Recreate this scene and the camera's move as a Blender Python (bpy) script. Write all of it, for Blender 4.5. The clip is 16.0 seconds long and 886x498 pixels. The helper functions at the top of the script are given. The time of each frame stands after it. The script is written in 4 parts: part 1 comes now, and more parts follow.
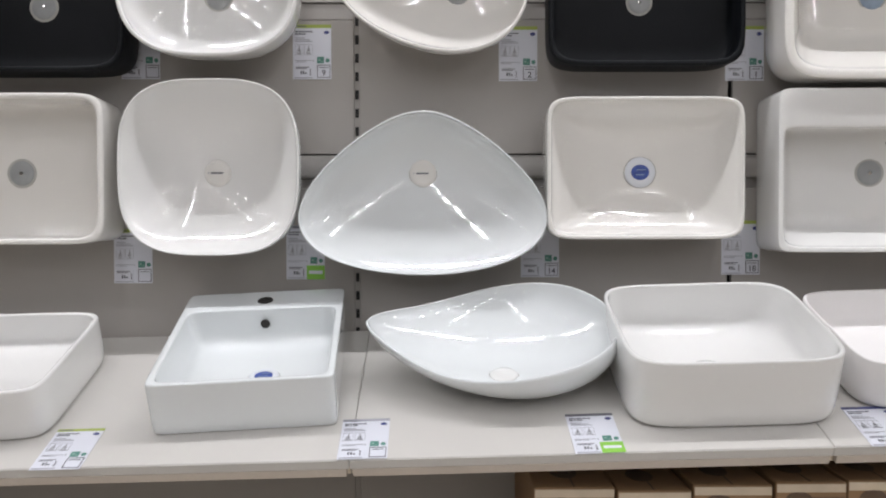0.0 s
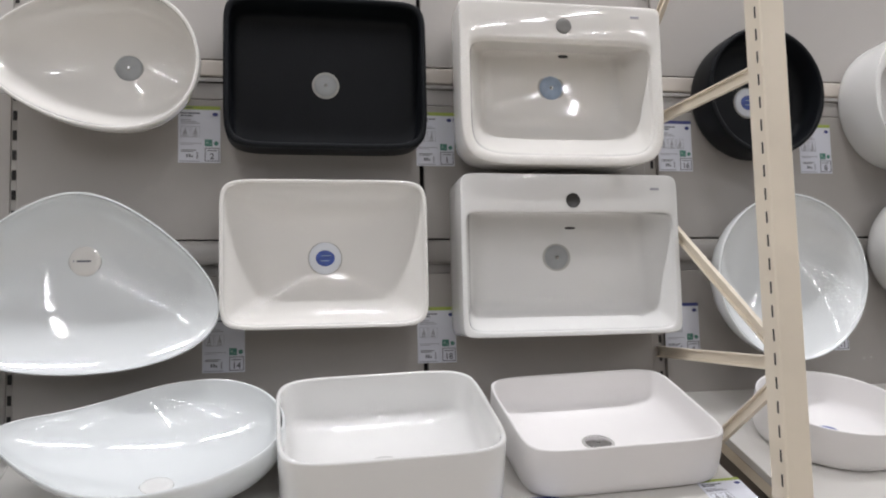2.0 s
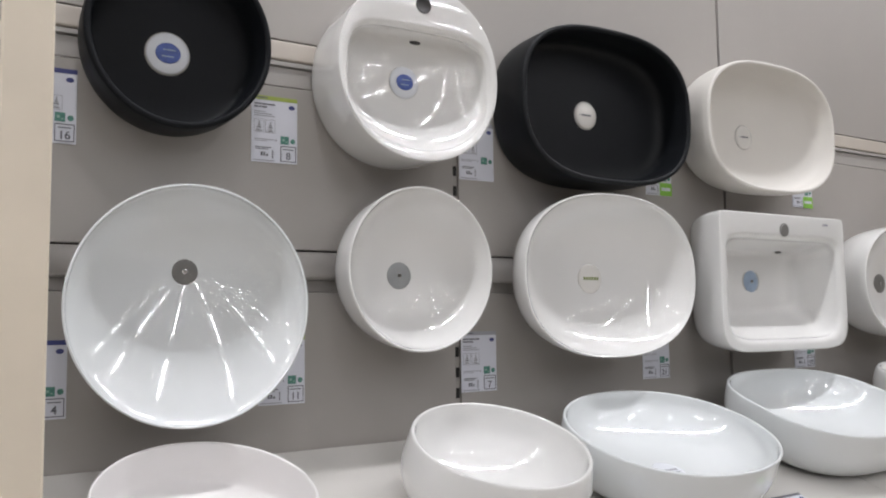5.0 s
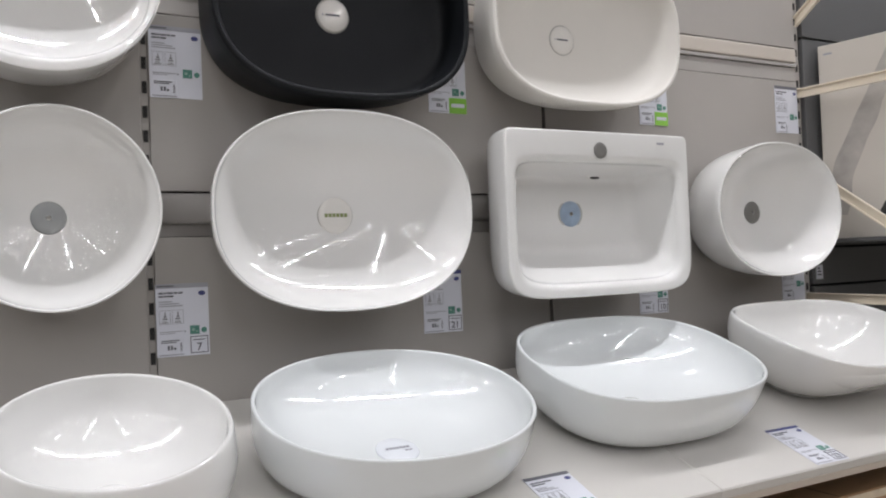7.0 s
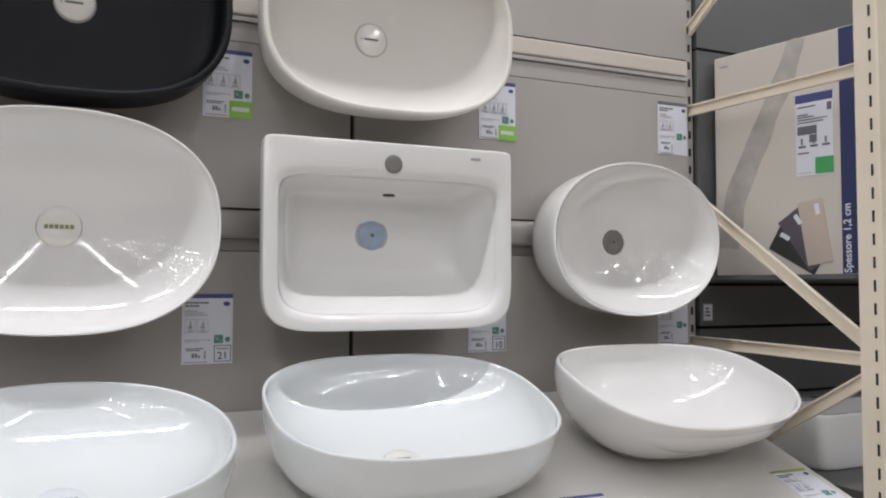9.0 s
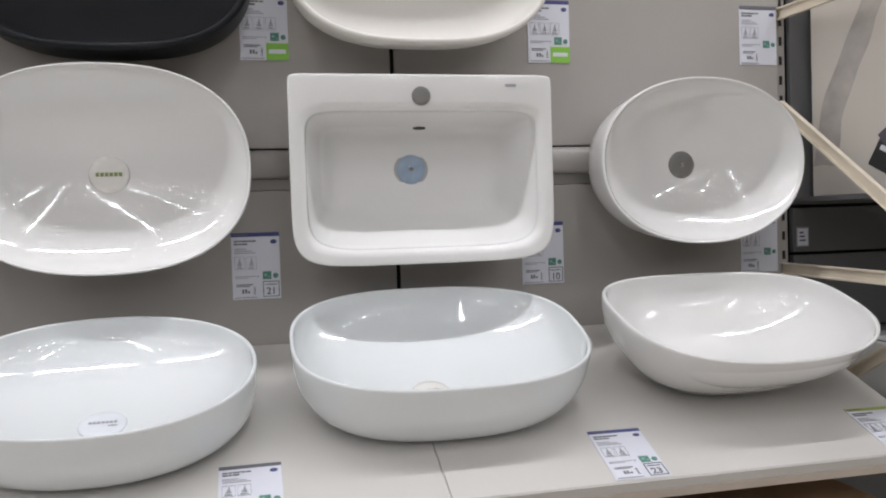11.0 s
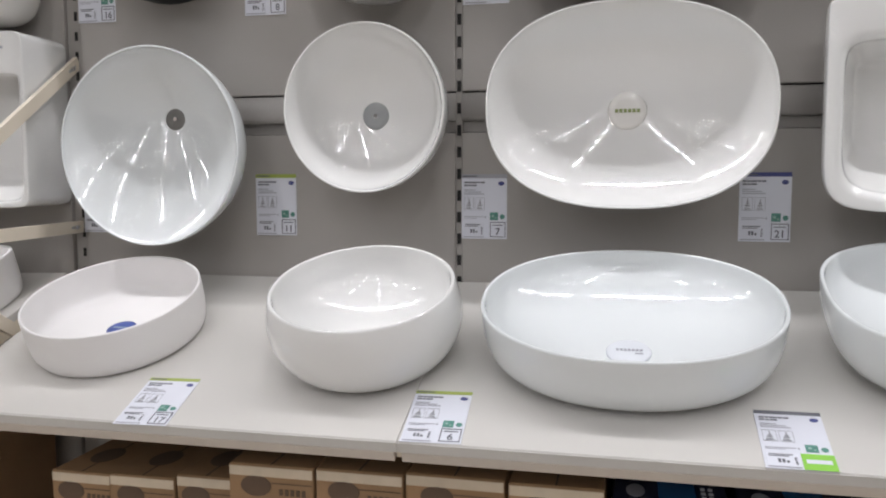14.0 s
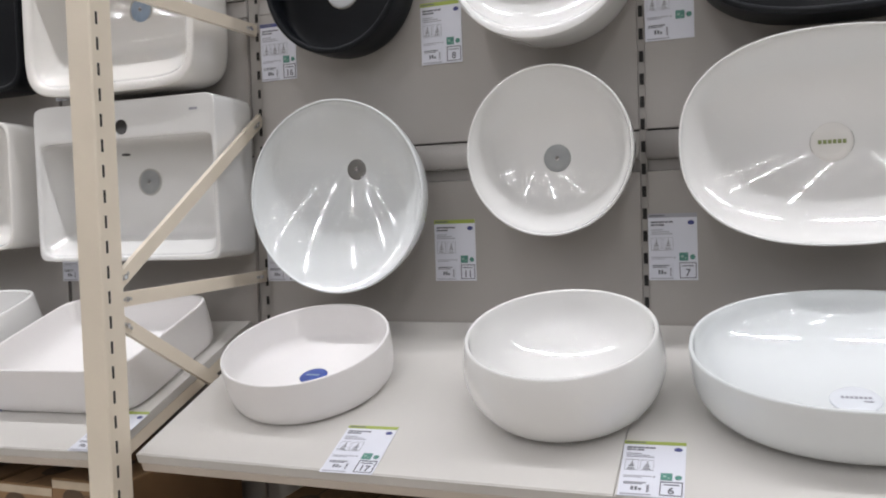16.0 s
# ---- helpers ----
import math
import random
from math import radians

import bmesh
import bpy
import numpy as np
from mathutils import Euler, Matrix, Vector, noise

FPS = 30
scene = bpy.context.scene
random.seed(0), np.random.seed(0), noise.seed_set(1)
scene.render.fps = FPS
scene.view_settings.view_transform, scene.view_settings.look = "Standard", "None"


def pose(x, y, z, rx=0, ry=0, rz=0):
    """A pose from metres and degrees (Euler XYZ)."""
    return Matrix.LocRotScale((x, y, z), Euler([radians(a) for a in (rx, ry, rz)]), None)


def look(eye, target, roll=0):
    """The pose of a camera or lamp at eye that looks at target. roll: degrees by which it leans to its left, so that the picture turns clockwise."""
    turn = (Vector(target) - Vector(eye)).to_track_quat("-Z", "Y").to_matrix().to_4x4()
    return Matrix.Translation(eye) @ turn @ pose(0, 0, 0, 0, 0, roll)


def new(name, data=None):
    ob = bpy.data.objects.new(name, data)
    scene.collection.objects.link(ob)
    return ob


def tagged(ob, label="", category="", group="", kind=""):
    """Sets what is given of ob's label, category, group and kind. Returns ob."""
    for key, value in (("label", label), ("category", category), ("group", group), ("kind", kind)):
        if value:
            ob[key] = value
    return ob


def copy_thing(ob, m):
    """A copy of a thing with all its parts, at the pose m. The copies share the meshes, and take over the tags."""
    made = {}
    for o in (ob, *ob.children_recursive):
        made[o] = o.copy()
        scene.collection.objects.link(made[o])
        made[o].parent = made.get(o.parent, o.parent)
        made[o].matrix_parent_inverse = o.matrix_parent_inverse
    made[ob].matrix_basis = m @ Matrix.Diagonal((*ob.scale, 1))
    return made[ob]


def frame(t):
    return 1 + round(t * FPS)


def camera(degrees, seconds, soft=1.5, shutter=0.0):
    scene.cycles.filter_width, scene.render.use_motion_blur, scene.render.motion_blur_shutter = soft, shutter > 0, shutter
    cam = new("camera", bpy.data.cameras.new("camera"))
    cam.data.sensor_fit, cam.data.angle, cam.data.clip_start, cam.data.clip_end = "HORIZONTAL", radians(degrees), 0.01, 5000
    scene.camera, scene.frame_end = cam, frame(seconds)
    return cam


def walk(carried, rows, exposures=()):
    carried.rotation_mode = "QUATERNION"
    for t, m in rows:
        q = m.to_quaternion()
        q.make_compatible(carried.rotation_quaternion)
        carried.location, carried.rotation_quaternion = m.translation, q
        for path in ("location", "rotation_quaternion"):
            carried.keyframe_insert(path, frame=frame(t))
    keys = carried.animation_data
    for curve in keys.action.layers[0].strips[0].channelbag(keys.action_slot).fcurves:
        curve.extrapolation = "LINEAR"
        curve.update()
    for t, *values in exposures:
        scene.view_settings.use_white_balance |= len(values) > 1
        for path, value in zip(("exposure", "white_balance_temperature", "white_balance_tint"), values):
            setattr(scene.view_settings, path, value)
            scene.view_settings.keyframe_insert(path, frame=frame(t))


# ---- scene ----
cam = camera(56.7, 16.0, soft=2.0)
PATH = [
    (0, (0.324, -2.253, 1.476), (0.322, -0.253, 1.433), -0.1),
    (0.5, (0.425, -2.218, 1.474), (0.554, -0.222, 1.499), -0.3),
    (1, (0.537, -2.202, 1.476), (0.756, -0.216, 1.573), -0.2),
    (1.5, (0.646, -2.2, 1.487), (0.957, -0.23, 1.638), -0.7),
    (2, (0.724, -2.162, 1.467), (1.118, -0.209, 1.641), -1.4),
    (2.5, (0.757, -2.049, 1.476), (1.25, -0.123, 1.686), -0.5),
    (3, (0.89, -1.949, 1.49), (1.498, -0.058, 1.723), -0.5),
    (3.5, (1.119, -1.914, 1.515), (1.854, -0.065, 1.718), -1.2),
    (4, (1.344, -1.899, 1.526), (2.131, -0.068, 1.696), -1.4),
    (4.5, (1.519, -1.844, 1.522), (2.426, -0.069, 1.685), -0.7),
    (5, (1.703, -1.722, 1.531), (2.729, -0.014, 1.701), -0.8),
    (5.2, (1.773, -1.727, 1.548), (2.803, -0.018, 1.685), -0.9),
    (7.3, (2.63, -1.737, 1.512), (3.582, 0.021, 1.549), -2.7),
    (7.5, (2.717, -1.775, 1.515), (3.638, 0.0, 1.569), -2.4),
    (8, (2.893, -1.841, 1.529), (3.728, -0.024, 1.598), -1.5),
    (8.5, (3.051, -1.827, 1.518), (3.877, -0.008, 1.592), -0.5),
    (8.7, (3.092, -1.794, 1.518), (3.95, 0.01, 1.613), 0.1),
    (10.8, (3.454, -1.873, 1.512), (3.943, 0.066, 1.472), -1.7),
    (11, (3.457, -1.877, 1.51), (3.888, 0.075, 1.447), -1.8),
    (11.5, (3.429, -1.874, 1.481), (3.715, 0.102, 1.362), -1.8),
    (12, (3.391, -1.862, 1.476), (3.479, 0.128, 1.301), -1.6),
    (12.5, (3.349, -1.856, 1.48), (3.286, 0.134, 1.283), -1.3),
    (13, (3.281, -1.85, 1.493), (3.06, 0.128, 1.297), -1.1),
    (13.5, (3.212, -1.849, 1.49), (2.873, 0.114, 1.306), -0.4),
    (14, (3.159, -1.862, 1.497), (2.721, 0.081, 1.318), -0.1),
    (14.5, (3.114, -1.863, 1.495), (2.628, 0.069, 1.324), -1.3),
    (15, (3.062, -1.869, 1.503), (2.543, 0.056, 1.352), -2.1),
    (15.5, (3.006, -1.879, 1.507), (2.407, 0.026, 1.396), -1.7),
    (16, (3.002, -1.88, 1.506), (2.296, -0.01, 1.43), -1.9),
]
walk(cam, [(t, look(eye, target, roll)) for t, eye, target, roll in PATH],
     exposures=((0.0, 0.04), (1.5, -0.06), (3.0, 0.05), (5.0, 0.02), (7.5, 0.0), (11.5, -0.05), (13.0, 0.0), (16.0, 0.02)))

# ---- light and world ----
world = bpy.data.worlds.new("world")
scene.world = world
world.use_nodes = True
world.node_tree.nodes["Background"].inputs[0].default_value = (0.9, 0.95, 1.0, 1)
world.node_tree.nodes["Background"].inputs[1].default_value = 0.02
LAMP = 95.0
WASH = 164.0
WASH_Y = -0.86


# ---- materials ----
def mat(name, colour, rough=0.5, metal=0.0, coat=0.0, vary=0.06, scale=8.0, bump=0.0, bump_scale=120.0, rand=0.0, coat_rough=0.015, spec=0.5):
    m = bpy.data.materials.new(name)
    m.use_nodes = True
    nt = m.node_tree
    b = nt.nodes["Principled BSDF"]
    b.inputs["Roughness"].default_value = rough
    b.inputs["Metallic"].default_value = metal
    b.inputs["Specular IOR Level"].default_value = spec
    b.inputs["Coat Weight"].default_value = coat
    b.inputs["Coat Roughness"].default_value = coat_rough
    tc = nt.nodes.new("ShaderNodeTexCoord")
    big = nt.nodes.new("ShaderNodeTexNoise")
    big.inputs["Scale"].default_value = scale
    big.inputs["Detail"].default_value = 5
    nt.links.new(tc.outputs["Object"], big.inputs["Vector"])
    ramp = nt.nodes.new("ShaderNodeMapRange")
    ramp.inputs["From Min"].default_value, ramp.inputs["From Max"].default_value = 0.3, 0.7
    ramp.inputs["To Min"].default_value, ramp.inputs["To Max"].default_value = 1 - vary, 1 + vary * 0.6
    nt.links.new(big.outputs["Fac"], ramp.inputs["Value"])
    fac = ramp.outputs["Result"]
    if rand:
        info = nt.nodes.new("ShaderNodeObjectInfo")
        r2 = nt.nodes.new("ShaderNodeMapRange")
        r2.inputs["To Min"].default_value, r2.inputs["To Max"].default_value = 1 - rand, 1 + rand
        nt.links.new(info.outputs["Random"], r2.inputs["Value"])
        mul = nt.nodes.new("ShaderNodeMath")
        mul.operation = "MULTIPLY"
        nt.links.new(fac, mul.inputs[0])
        nt.links.new(r2.outputs["Result"], mul.inputs[1])
        fac = mul.outputs[0]
    mix = nt.nodes.new("ShaderNodeVectorMath")
    mix.operation = "SCALE"
    mix.inputs[0].default_value = colour
    nt.links.new(fac, mix.inputs["Scale"])
    nt.links.new(mix.outputs[0], b.inputs["Base Color"])
    if bump:
        fine = nt.nodes.new("ShaderNodeTexNoise")
        fine.inputs["Scale"].default_value = bump_scale
        fine.inputs["Detail"].default_value = 4
        nt.links.new(tc.outputs["Object"], fine.inputs["Vector"])
        bn = nt.nodes.new("ShaderNodeBump")
        bn.inputs["Strength"].default_value = bump
        bn.inputs["Distance"].default_value = 0.002
        nt.links.new(fine.outputs["Fac"], bn.inputs["Height"])
        nt.links.new(bn.outputs[0], b.inputs["Normal"])
        rr = nt.nodes.new("ShaderNodeMapRange")
        rr.inputs["To Min"].default_value, rr.inputs["To Max"].default_value = max(0.02, rough - 0.06), min(1, rough + 0.06)
        nt.links.new(fine.outputs["Fac"], rr.inputs["Value"])
        nt.links.new(rr.outputs["Result"], b.inputs["Roughness"])
    return m


def emitter(name, colour, strength):
    m = bpy.data.materials.new(name)
    m.use_nodes = True
    b = m.node_tree.nodes["Principled BSDF"]
    b.inputs["Base Color"].default_value = (0.8, 0.8, 0.8, 1)
    b.inputs["Emission Color"].default_value = (*colour, 1)
    b.inputs["Emission Strength"].default_value = strength
    return m


M_GLAZE = mat("white_glazed_ceramic", (0.76, 0.755, 0.74), 0.05, coat=1.0, vary=0.015, scale=5, bump=0.085, bump_scale=13)
M_COOL = mat("cool_white_glazed_ceramic", (0.725, 0.75, 0.755), 0.05, coat=1.0, vary=0.015, scale=5, bump=0.085, bump_scale=13)
M_WARM = mat("warm_white_glazed_ceramic", (0.76, 0.74, 0.705), 0.05, coat=1.0, vary=0.02, scale=5, bump=0.085, bump_scale=13)
M_MATTE = mat("matt_white_ceramic", (0.78, 0.76, 0.75), 0.45, vary=0.02, scale=6, bump=0.03, bump_scale=300)
M_CREAM = mat("matt_cream_ceramic", (0.67, 0.645, 0.605), 0.5, vary=0.02, scale=6, bump=0.03, bump_scale=300)
M_BLACK = mat("matt_black_ceramic", (0.0060, 0.0070, 0.0088), 0.46, vary=0.15, scale=9, bump=0.06, bump_scale=350, spec=0.13)
M_BLACK_SATIN = mat("satin_black_ceramic", (0.0075, 0.0086, 0.0105), 0.44, vary=0.15, scale=9, bump=0.06, bump_scale=350, spec=0.18)
M_PANEL = mat("greige_panel_laminate", (0.352, 0.329, 0.305), 0.55, vary=0.035, scale=2.5, bump=0.05, bump_scale=420, rand=0.02)
M_RAIL = mat("greige_rail_metal", (0.37, 0.35, 0.33), 0.38, vary=0.05, scale=6, bump=0.03, bump_scale=200)
M_RAIL_CREAM = mat("cream_rail_metal", (0.52, 0.47, 0.415), 0.42, vary=0.05, scale=6, bump=0.03, bump_scale=200)
M_RACK = mat("cream_rack_enamel", (0.74, 0.66, 0.54), 0.42, vary=0.05, scale=7, bump=0.05, bump_scale=160, rand=0.02)
M_DARK = mat("dark_gap", (0.015, 0.014, 0.013), 0.8, vary=0.2)
M_SHELF = mat("pale_shelf_laminate", (0.555, 0.535, 0.505), 0.42, vary=0.03, scale=3, bump=0.04, bump_scale=380, rand=0.015)
M_EDGE = mat("shelf_edge_band", (0.52, 0.455, 0.39), 0.5, vary=0.05, scale=12, bump=0.05, bump_scale=200)
M_PAPER = mat("white_card", (0.66, 0.67, 0.73), 0.45, vary=0.02, scale=20, rand=0.03)
M_INK = mat("dark_ink", (0.13, 0.13, 0.15), 0.6, vary=0.1)
M_GREYINK = mat("grey_ink", (0.34, 0.34, 0.38), 0.6, vary=0.1)
M_MIDINK = mat("mid_grey_ink", (0.25, 0.25, 0.27), 0.6, vary=0.1)
M_TEAL_PALE = mat("pale_teal_ink", (0.30, 0.45, 0.38), 0.5, vary=0.1)
M_GREEN = mat("lime_green_ink", (0.25, 0.55, 0.07), 0.5, vary=0.05)
M_OLIVE = mat("olive_green_ink", (0.33, 0.40, 0.08), 0.5, vary=0.05)
M_TEAL = mat("teal_ink", (0.09, 0.25, 0.205), 0.5, vary=0.3, scale=160)
M_NAVY = mat("navy_ink", (0.05, 0.06, 0.20), 0.5, vary=0.1)
M_BLUE = mat("blue_sticker", (0.05, 0.09, 0.33), 0.35, vary=0.35, scale=60)
M_LBLUE = mat("pale_blue_film", (0.29, 0.37, 0.48), 0.3, vary=0.15, scale=40)
M_GREY = mat("grey_cap", (0.30, 0.31, 0.31), 0.4, vary=0.08, scale=30)
M_DGREY = mat("dark_grey_cap", (0.17, 0.165, 0.155), 0.4, vary=0.08, scale=30)
M_GAP_SHADE = mat("grey_gap_shade", (0.42, 0.41, 0.385), 0.6, vary=0.1)
M_CHROME = mat("chrome", (0.75, 0.75, 0.76), 0.12, metal=1.0, vary=0.03)
M_HOLE = mat("dark_hole", (0.02, 0.018, 0.016), 0.6, vary=0.1)
M_DEEPNAVY = mat("deep_navy_print", (0.018, 0.028, 0.10), 0.5, vary=0.1)
M_CARTON = mat("brown_carton", (0.25, 0.147, 0.071), 0.7, vary=0.12, scale=5, bump=0.12, bump_scale=90, rand=0.1)
M_CARTON_INK = mat("carton_ink", (0.10, 0.06, 0.035), 0.7, vary=0.2)
M_TAPE = mat("clear_wrap", (0.55, 0.45, 0.33), 0.12, coat=0.8, vary=0.15, scale=14, bump=0.5, bump_scale=30)
M_BOXBLUE = mat("navy_box_print", (0.012, 0.016, 0.05), 0.25, coat=0.3, vary=0.15)
M_BOXCYAN = mat("bright_blue_box_print", (0.02, 0.13, 0.35), 0.25, coat=0.3, vary=0.15)
M_BOXWHITE = mat("white_box_print", (0.68, 0.70, 0.74), 0.35, vary=0.04)
M_FLOOR = mat("beige_floor_tile", (0.44, 0.40, 0.345), 0.3, vary=0.08, scale=3, bump=0.02)
M_WALLS = mat("shop_wall_paint", (0.42, 0.40, 0.375), 0.8, vary=0.05, scale=2)
M_CEIL = mat("ceiling_paint", (0.26, 0.255, 0.25), 0.9, vary=0.05, scale=1)
M_GREYPANEL = mat("dark_grey_panel", (0.105, 0.105, 0.105), 0.5, vary=0.06, scale=3, bump=0.05, bump_scale=300, rand=0.04)
M_BOARD = mat("board_print_white", (0.57, 0.53, 0.475), 0.35, vary=0.03, scale=3)
M_LAMP = emitter("lamp_diffuser", (0.98, 0.98, 1.02), LAMP * 0.965)
M_WASH = emitter("front_lamp_diffuser", (0.98, 0.98, 1.02), WASH * 0.965)
M_SAGE = mat("sage_ink", (0.22, 0.26, 0.10), 0.5, vary=0.1)
M_VEIN = mat("grey_marble_print", (0.41, 0.38, 0.35), 0.35, vary=0.25, scale=12)
M_SAMPLE_A = mat("black_sample_print", (0.03, 0.03, 0.03), 0.4, vary=0.1)
M_SAMPLE_B = mat("purple_grey_sample_print", (0.09, 0.075, 0.10), 0.4, vary=0.1)
M_SAMPLE_C = mat("beige_sample_print", (0.50, 0.42, 0.36), 0.4, vary=0.1)
M_PROMO = mat("green_promo_ink", (0.05, 0.33, 0.10), 0.5, vary=0.1)
M_LAMPBODY = mat("lamp_body", (0.7, 0.7, 0.7), 0.4, vary=0.03)


# ---- mesh helpers ----
def finish(bm, name, material, smooth=False):
    bmesh.ops.recalc_face_normals(bm, faces=bm.faces)
    me = bpy.data.meshes.new(name)
    bm.to_mesh(me)
    bm.free()
    for p in me.polygons:
        p.use_smooth = smooth
    me.materials.append(material)
    return me


def part(name, bm, material, parent=None, label="", m=None, smooth=False):
    me = bm if isinstance(bm, bpy.types.Mesh) else finish(bm, name, material, smooth)
    ob = new(name, me)
    ob.parent = parent
    if m is not None:
        ob.matrix_basis = m
    if label:
        tagged(ob, label)
    return ob


def thing(name, label, category, m, group="", kind=""):
    return tagged(place(new(name), m), label, category, group, kind)


def place(ob, m):
    ob.matrix_basis = m
    return ob


def add_box(bm, x0, x1, y0, y1, z0, z1, bevel=0.0, segments=1):
    r = bmesh.ops.create_cube(bm, size=1.0)
    bmesh.ops.transform(bm, matrix=Matrix.Translation(((x0 + x1) / 2, (y0 + y1) / 2, (z0 + z1) / 2)) @ Matrix.Diagonal((x1 - x0, y1 - y0, z1 - z0, 1)), verts=r["verts"])
    if bevel:
        edges = list({e for v in r["verts"] for e in v.link_edges})
        bmesh.ops.bevel(bm, geom=edges, offset=bevel, segments=segments, affect="EDGES", profile=0.5)
    return bm


def box(x0, x1, y0, y1, z0, z1, bevel=0.0, segments=1):
    return add_box(bmesh.new(), x0, x1, y0, y1, z0, z1, bevel, segments)


def disc(r, h, n=36, ry=None, dome=0.0):
    """A low round cap with a bevelled edge, base at z = 0."""
    bm = bmesh.new()
    ry = ry or r
    rings = []
    for f, z in ((1, 0), (1, h * 0.7), (0.95, h), (0.6, h + dome * 0.6), (0.3, h + dome * 0.9)):
        rings.append([bm.verts.new((r * f * math.cos(2 * math.pi * k / n), ry * f * math.sin(2 * math.pi * k / n), z)) for k in range(n)])
    for a, b in zip(rings, rings[1:]):
        for k in range(n):
            bm.faces.new((a[k], a[(k + 1) % n], b[(k + 1) % n], b[k]))
    top = bm.verts.new((0, 0, h + dome))
    for k in range(n):
        bm.faces.new((rings[-1][k], rings[-1][(k + 1) % n], top))
    bm.faces.new(rings[0][::-1])
    return bm


def ringhole(r, n=28):
    """A dark round opening: a flat rim ring with a sunk floor just above the surface."""
    bm = bmesh.new()
    rings = []
    for f, z in ((1.08, 0.0), (1.06, 0.0012), (1.0, 0.0012), (0.96, 0.0004)):
        rings.append([bm.verts.new((r * f * math.cos(2 * math.pi * k / n), r * f * math.sin(2 * math.pi * k / n), z)) for k in range(n)])
    for a, b in zip(rings, rings[1:]):
        for k in range(n):
            bm.faces.new((a[k], a[(k + 1) % n], b[(k + 1) % n], b[k]))
    bm.faces.new(rings[-1])
    return bm


def extrude(points, length):
    """A closed outline in x and y pulled up along z."""
    bm = bmesh.new()
    low = [bm.verts.new((x, y, 0)) for x, y in points]
    top = [bm.verts.new((x, y, length)) for x, y in points]
    n = len(low)
    for k in range(n):
        bm.faces.new((low[k], low[(k + 1) % n], top[(k + 1) % n], top[k]))
    bm.faces.new(low[::-1])
    bm.faces.new(top)
    return bm


# ---- basins ----
NSEG = 96


def spow(v, e):
    return math.copysign(abs(v) ** e, v)


def superloop(nt, nb=None):
    """Unit outline, squarer with a larger exponent; nt for the upper half, nb for the lower."""
    nb = nb or nt

    def f(k, soft=0.0):
        t = 2 * math.pi * (k + 0.5) / NSEG
        n = nt if math.sin(t) >= 0 else nb
        n = n + (2 - n) * soft
        return spow(math.cos(t), 2 / n), spow(math.sin(t), 2 / n)

    return f


def polarloop(func):
    def f(k, soft=0.0):
        t = 2 * math.pi * (k + 0.5) / NSEG
        x, y = func(t)
        return x + (math.cos(t) - x) * soft * 0.6, y + (math.sin(t) - y) * soft * 0.6

    return f


def sloped_profile(u, p, r=0.22):
    """Bowl with straight sloping sides that turn in a fillet into a nearly flat floor of p times its opening."""
    fa, da = 1 - (1 - p) * (1 - r), (1 - r) * 0.95
    fb, db = p * 0.80, 0.965
    if u < 0.3:
        w = u / 0.3
        return 1 + (fa - 1) * w, da * w
    if u < 0.75:
        w = (u - 0.3) / 0.45
        k0, k1, k2 = (1 - w) ** 2, 2 * w * (1 - w), w * w
        return k0 * fa + k1 * p + k2 * fb, k0 * da + k1 * 0.955 + k2 * db
    w = (u - 0.75) / 0.25
    return fb + (0.04 - fb) * w, db + (1 - db) * w


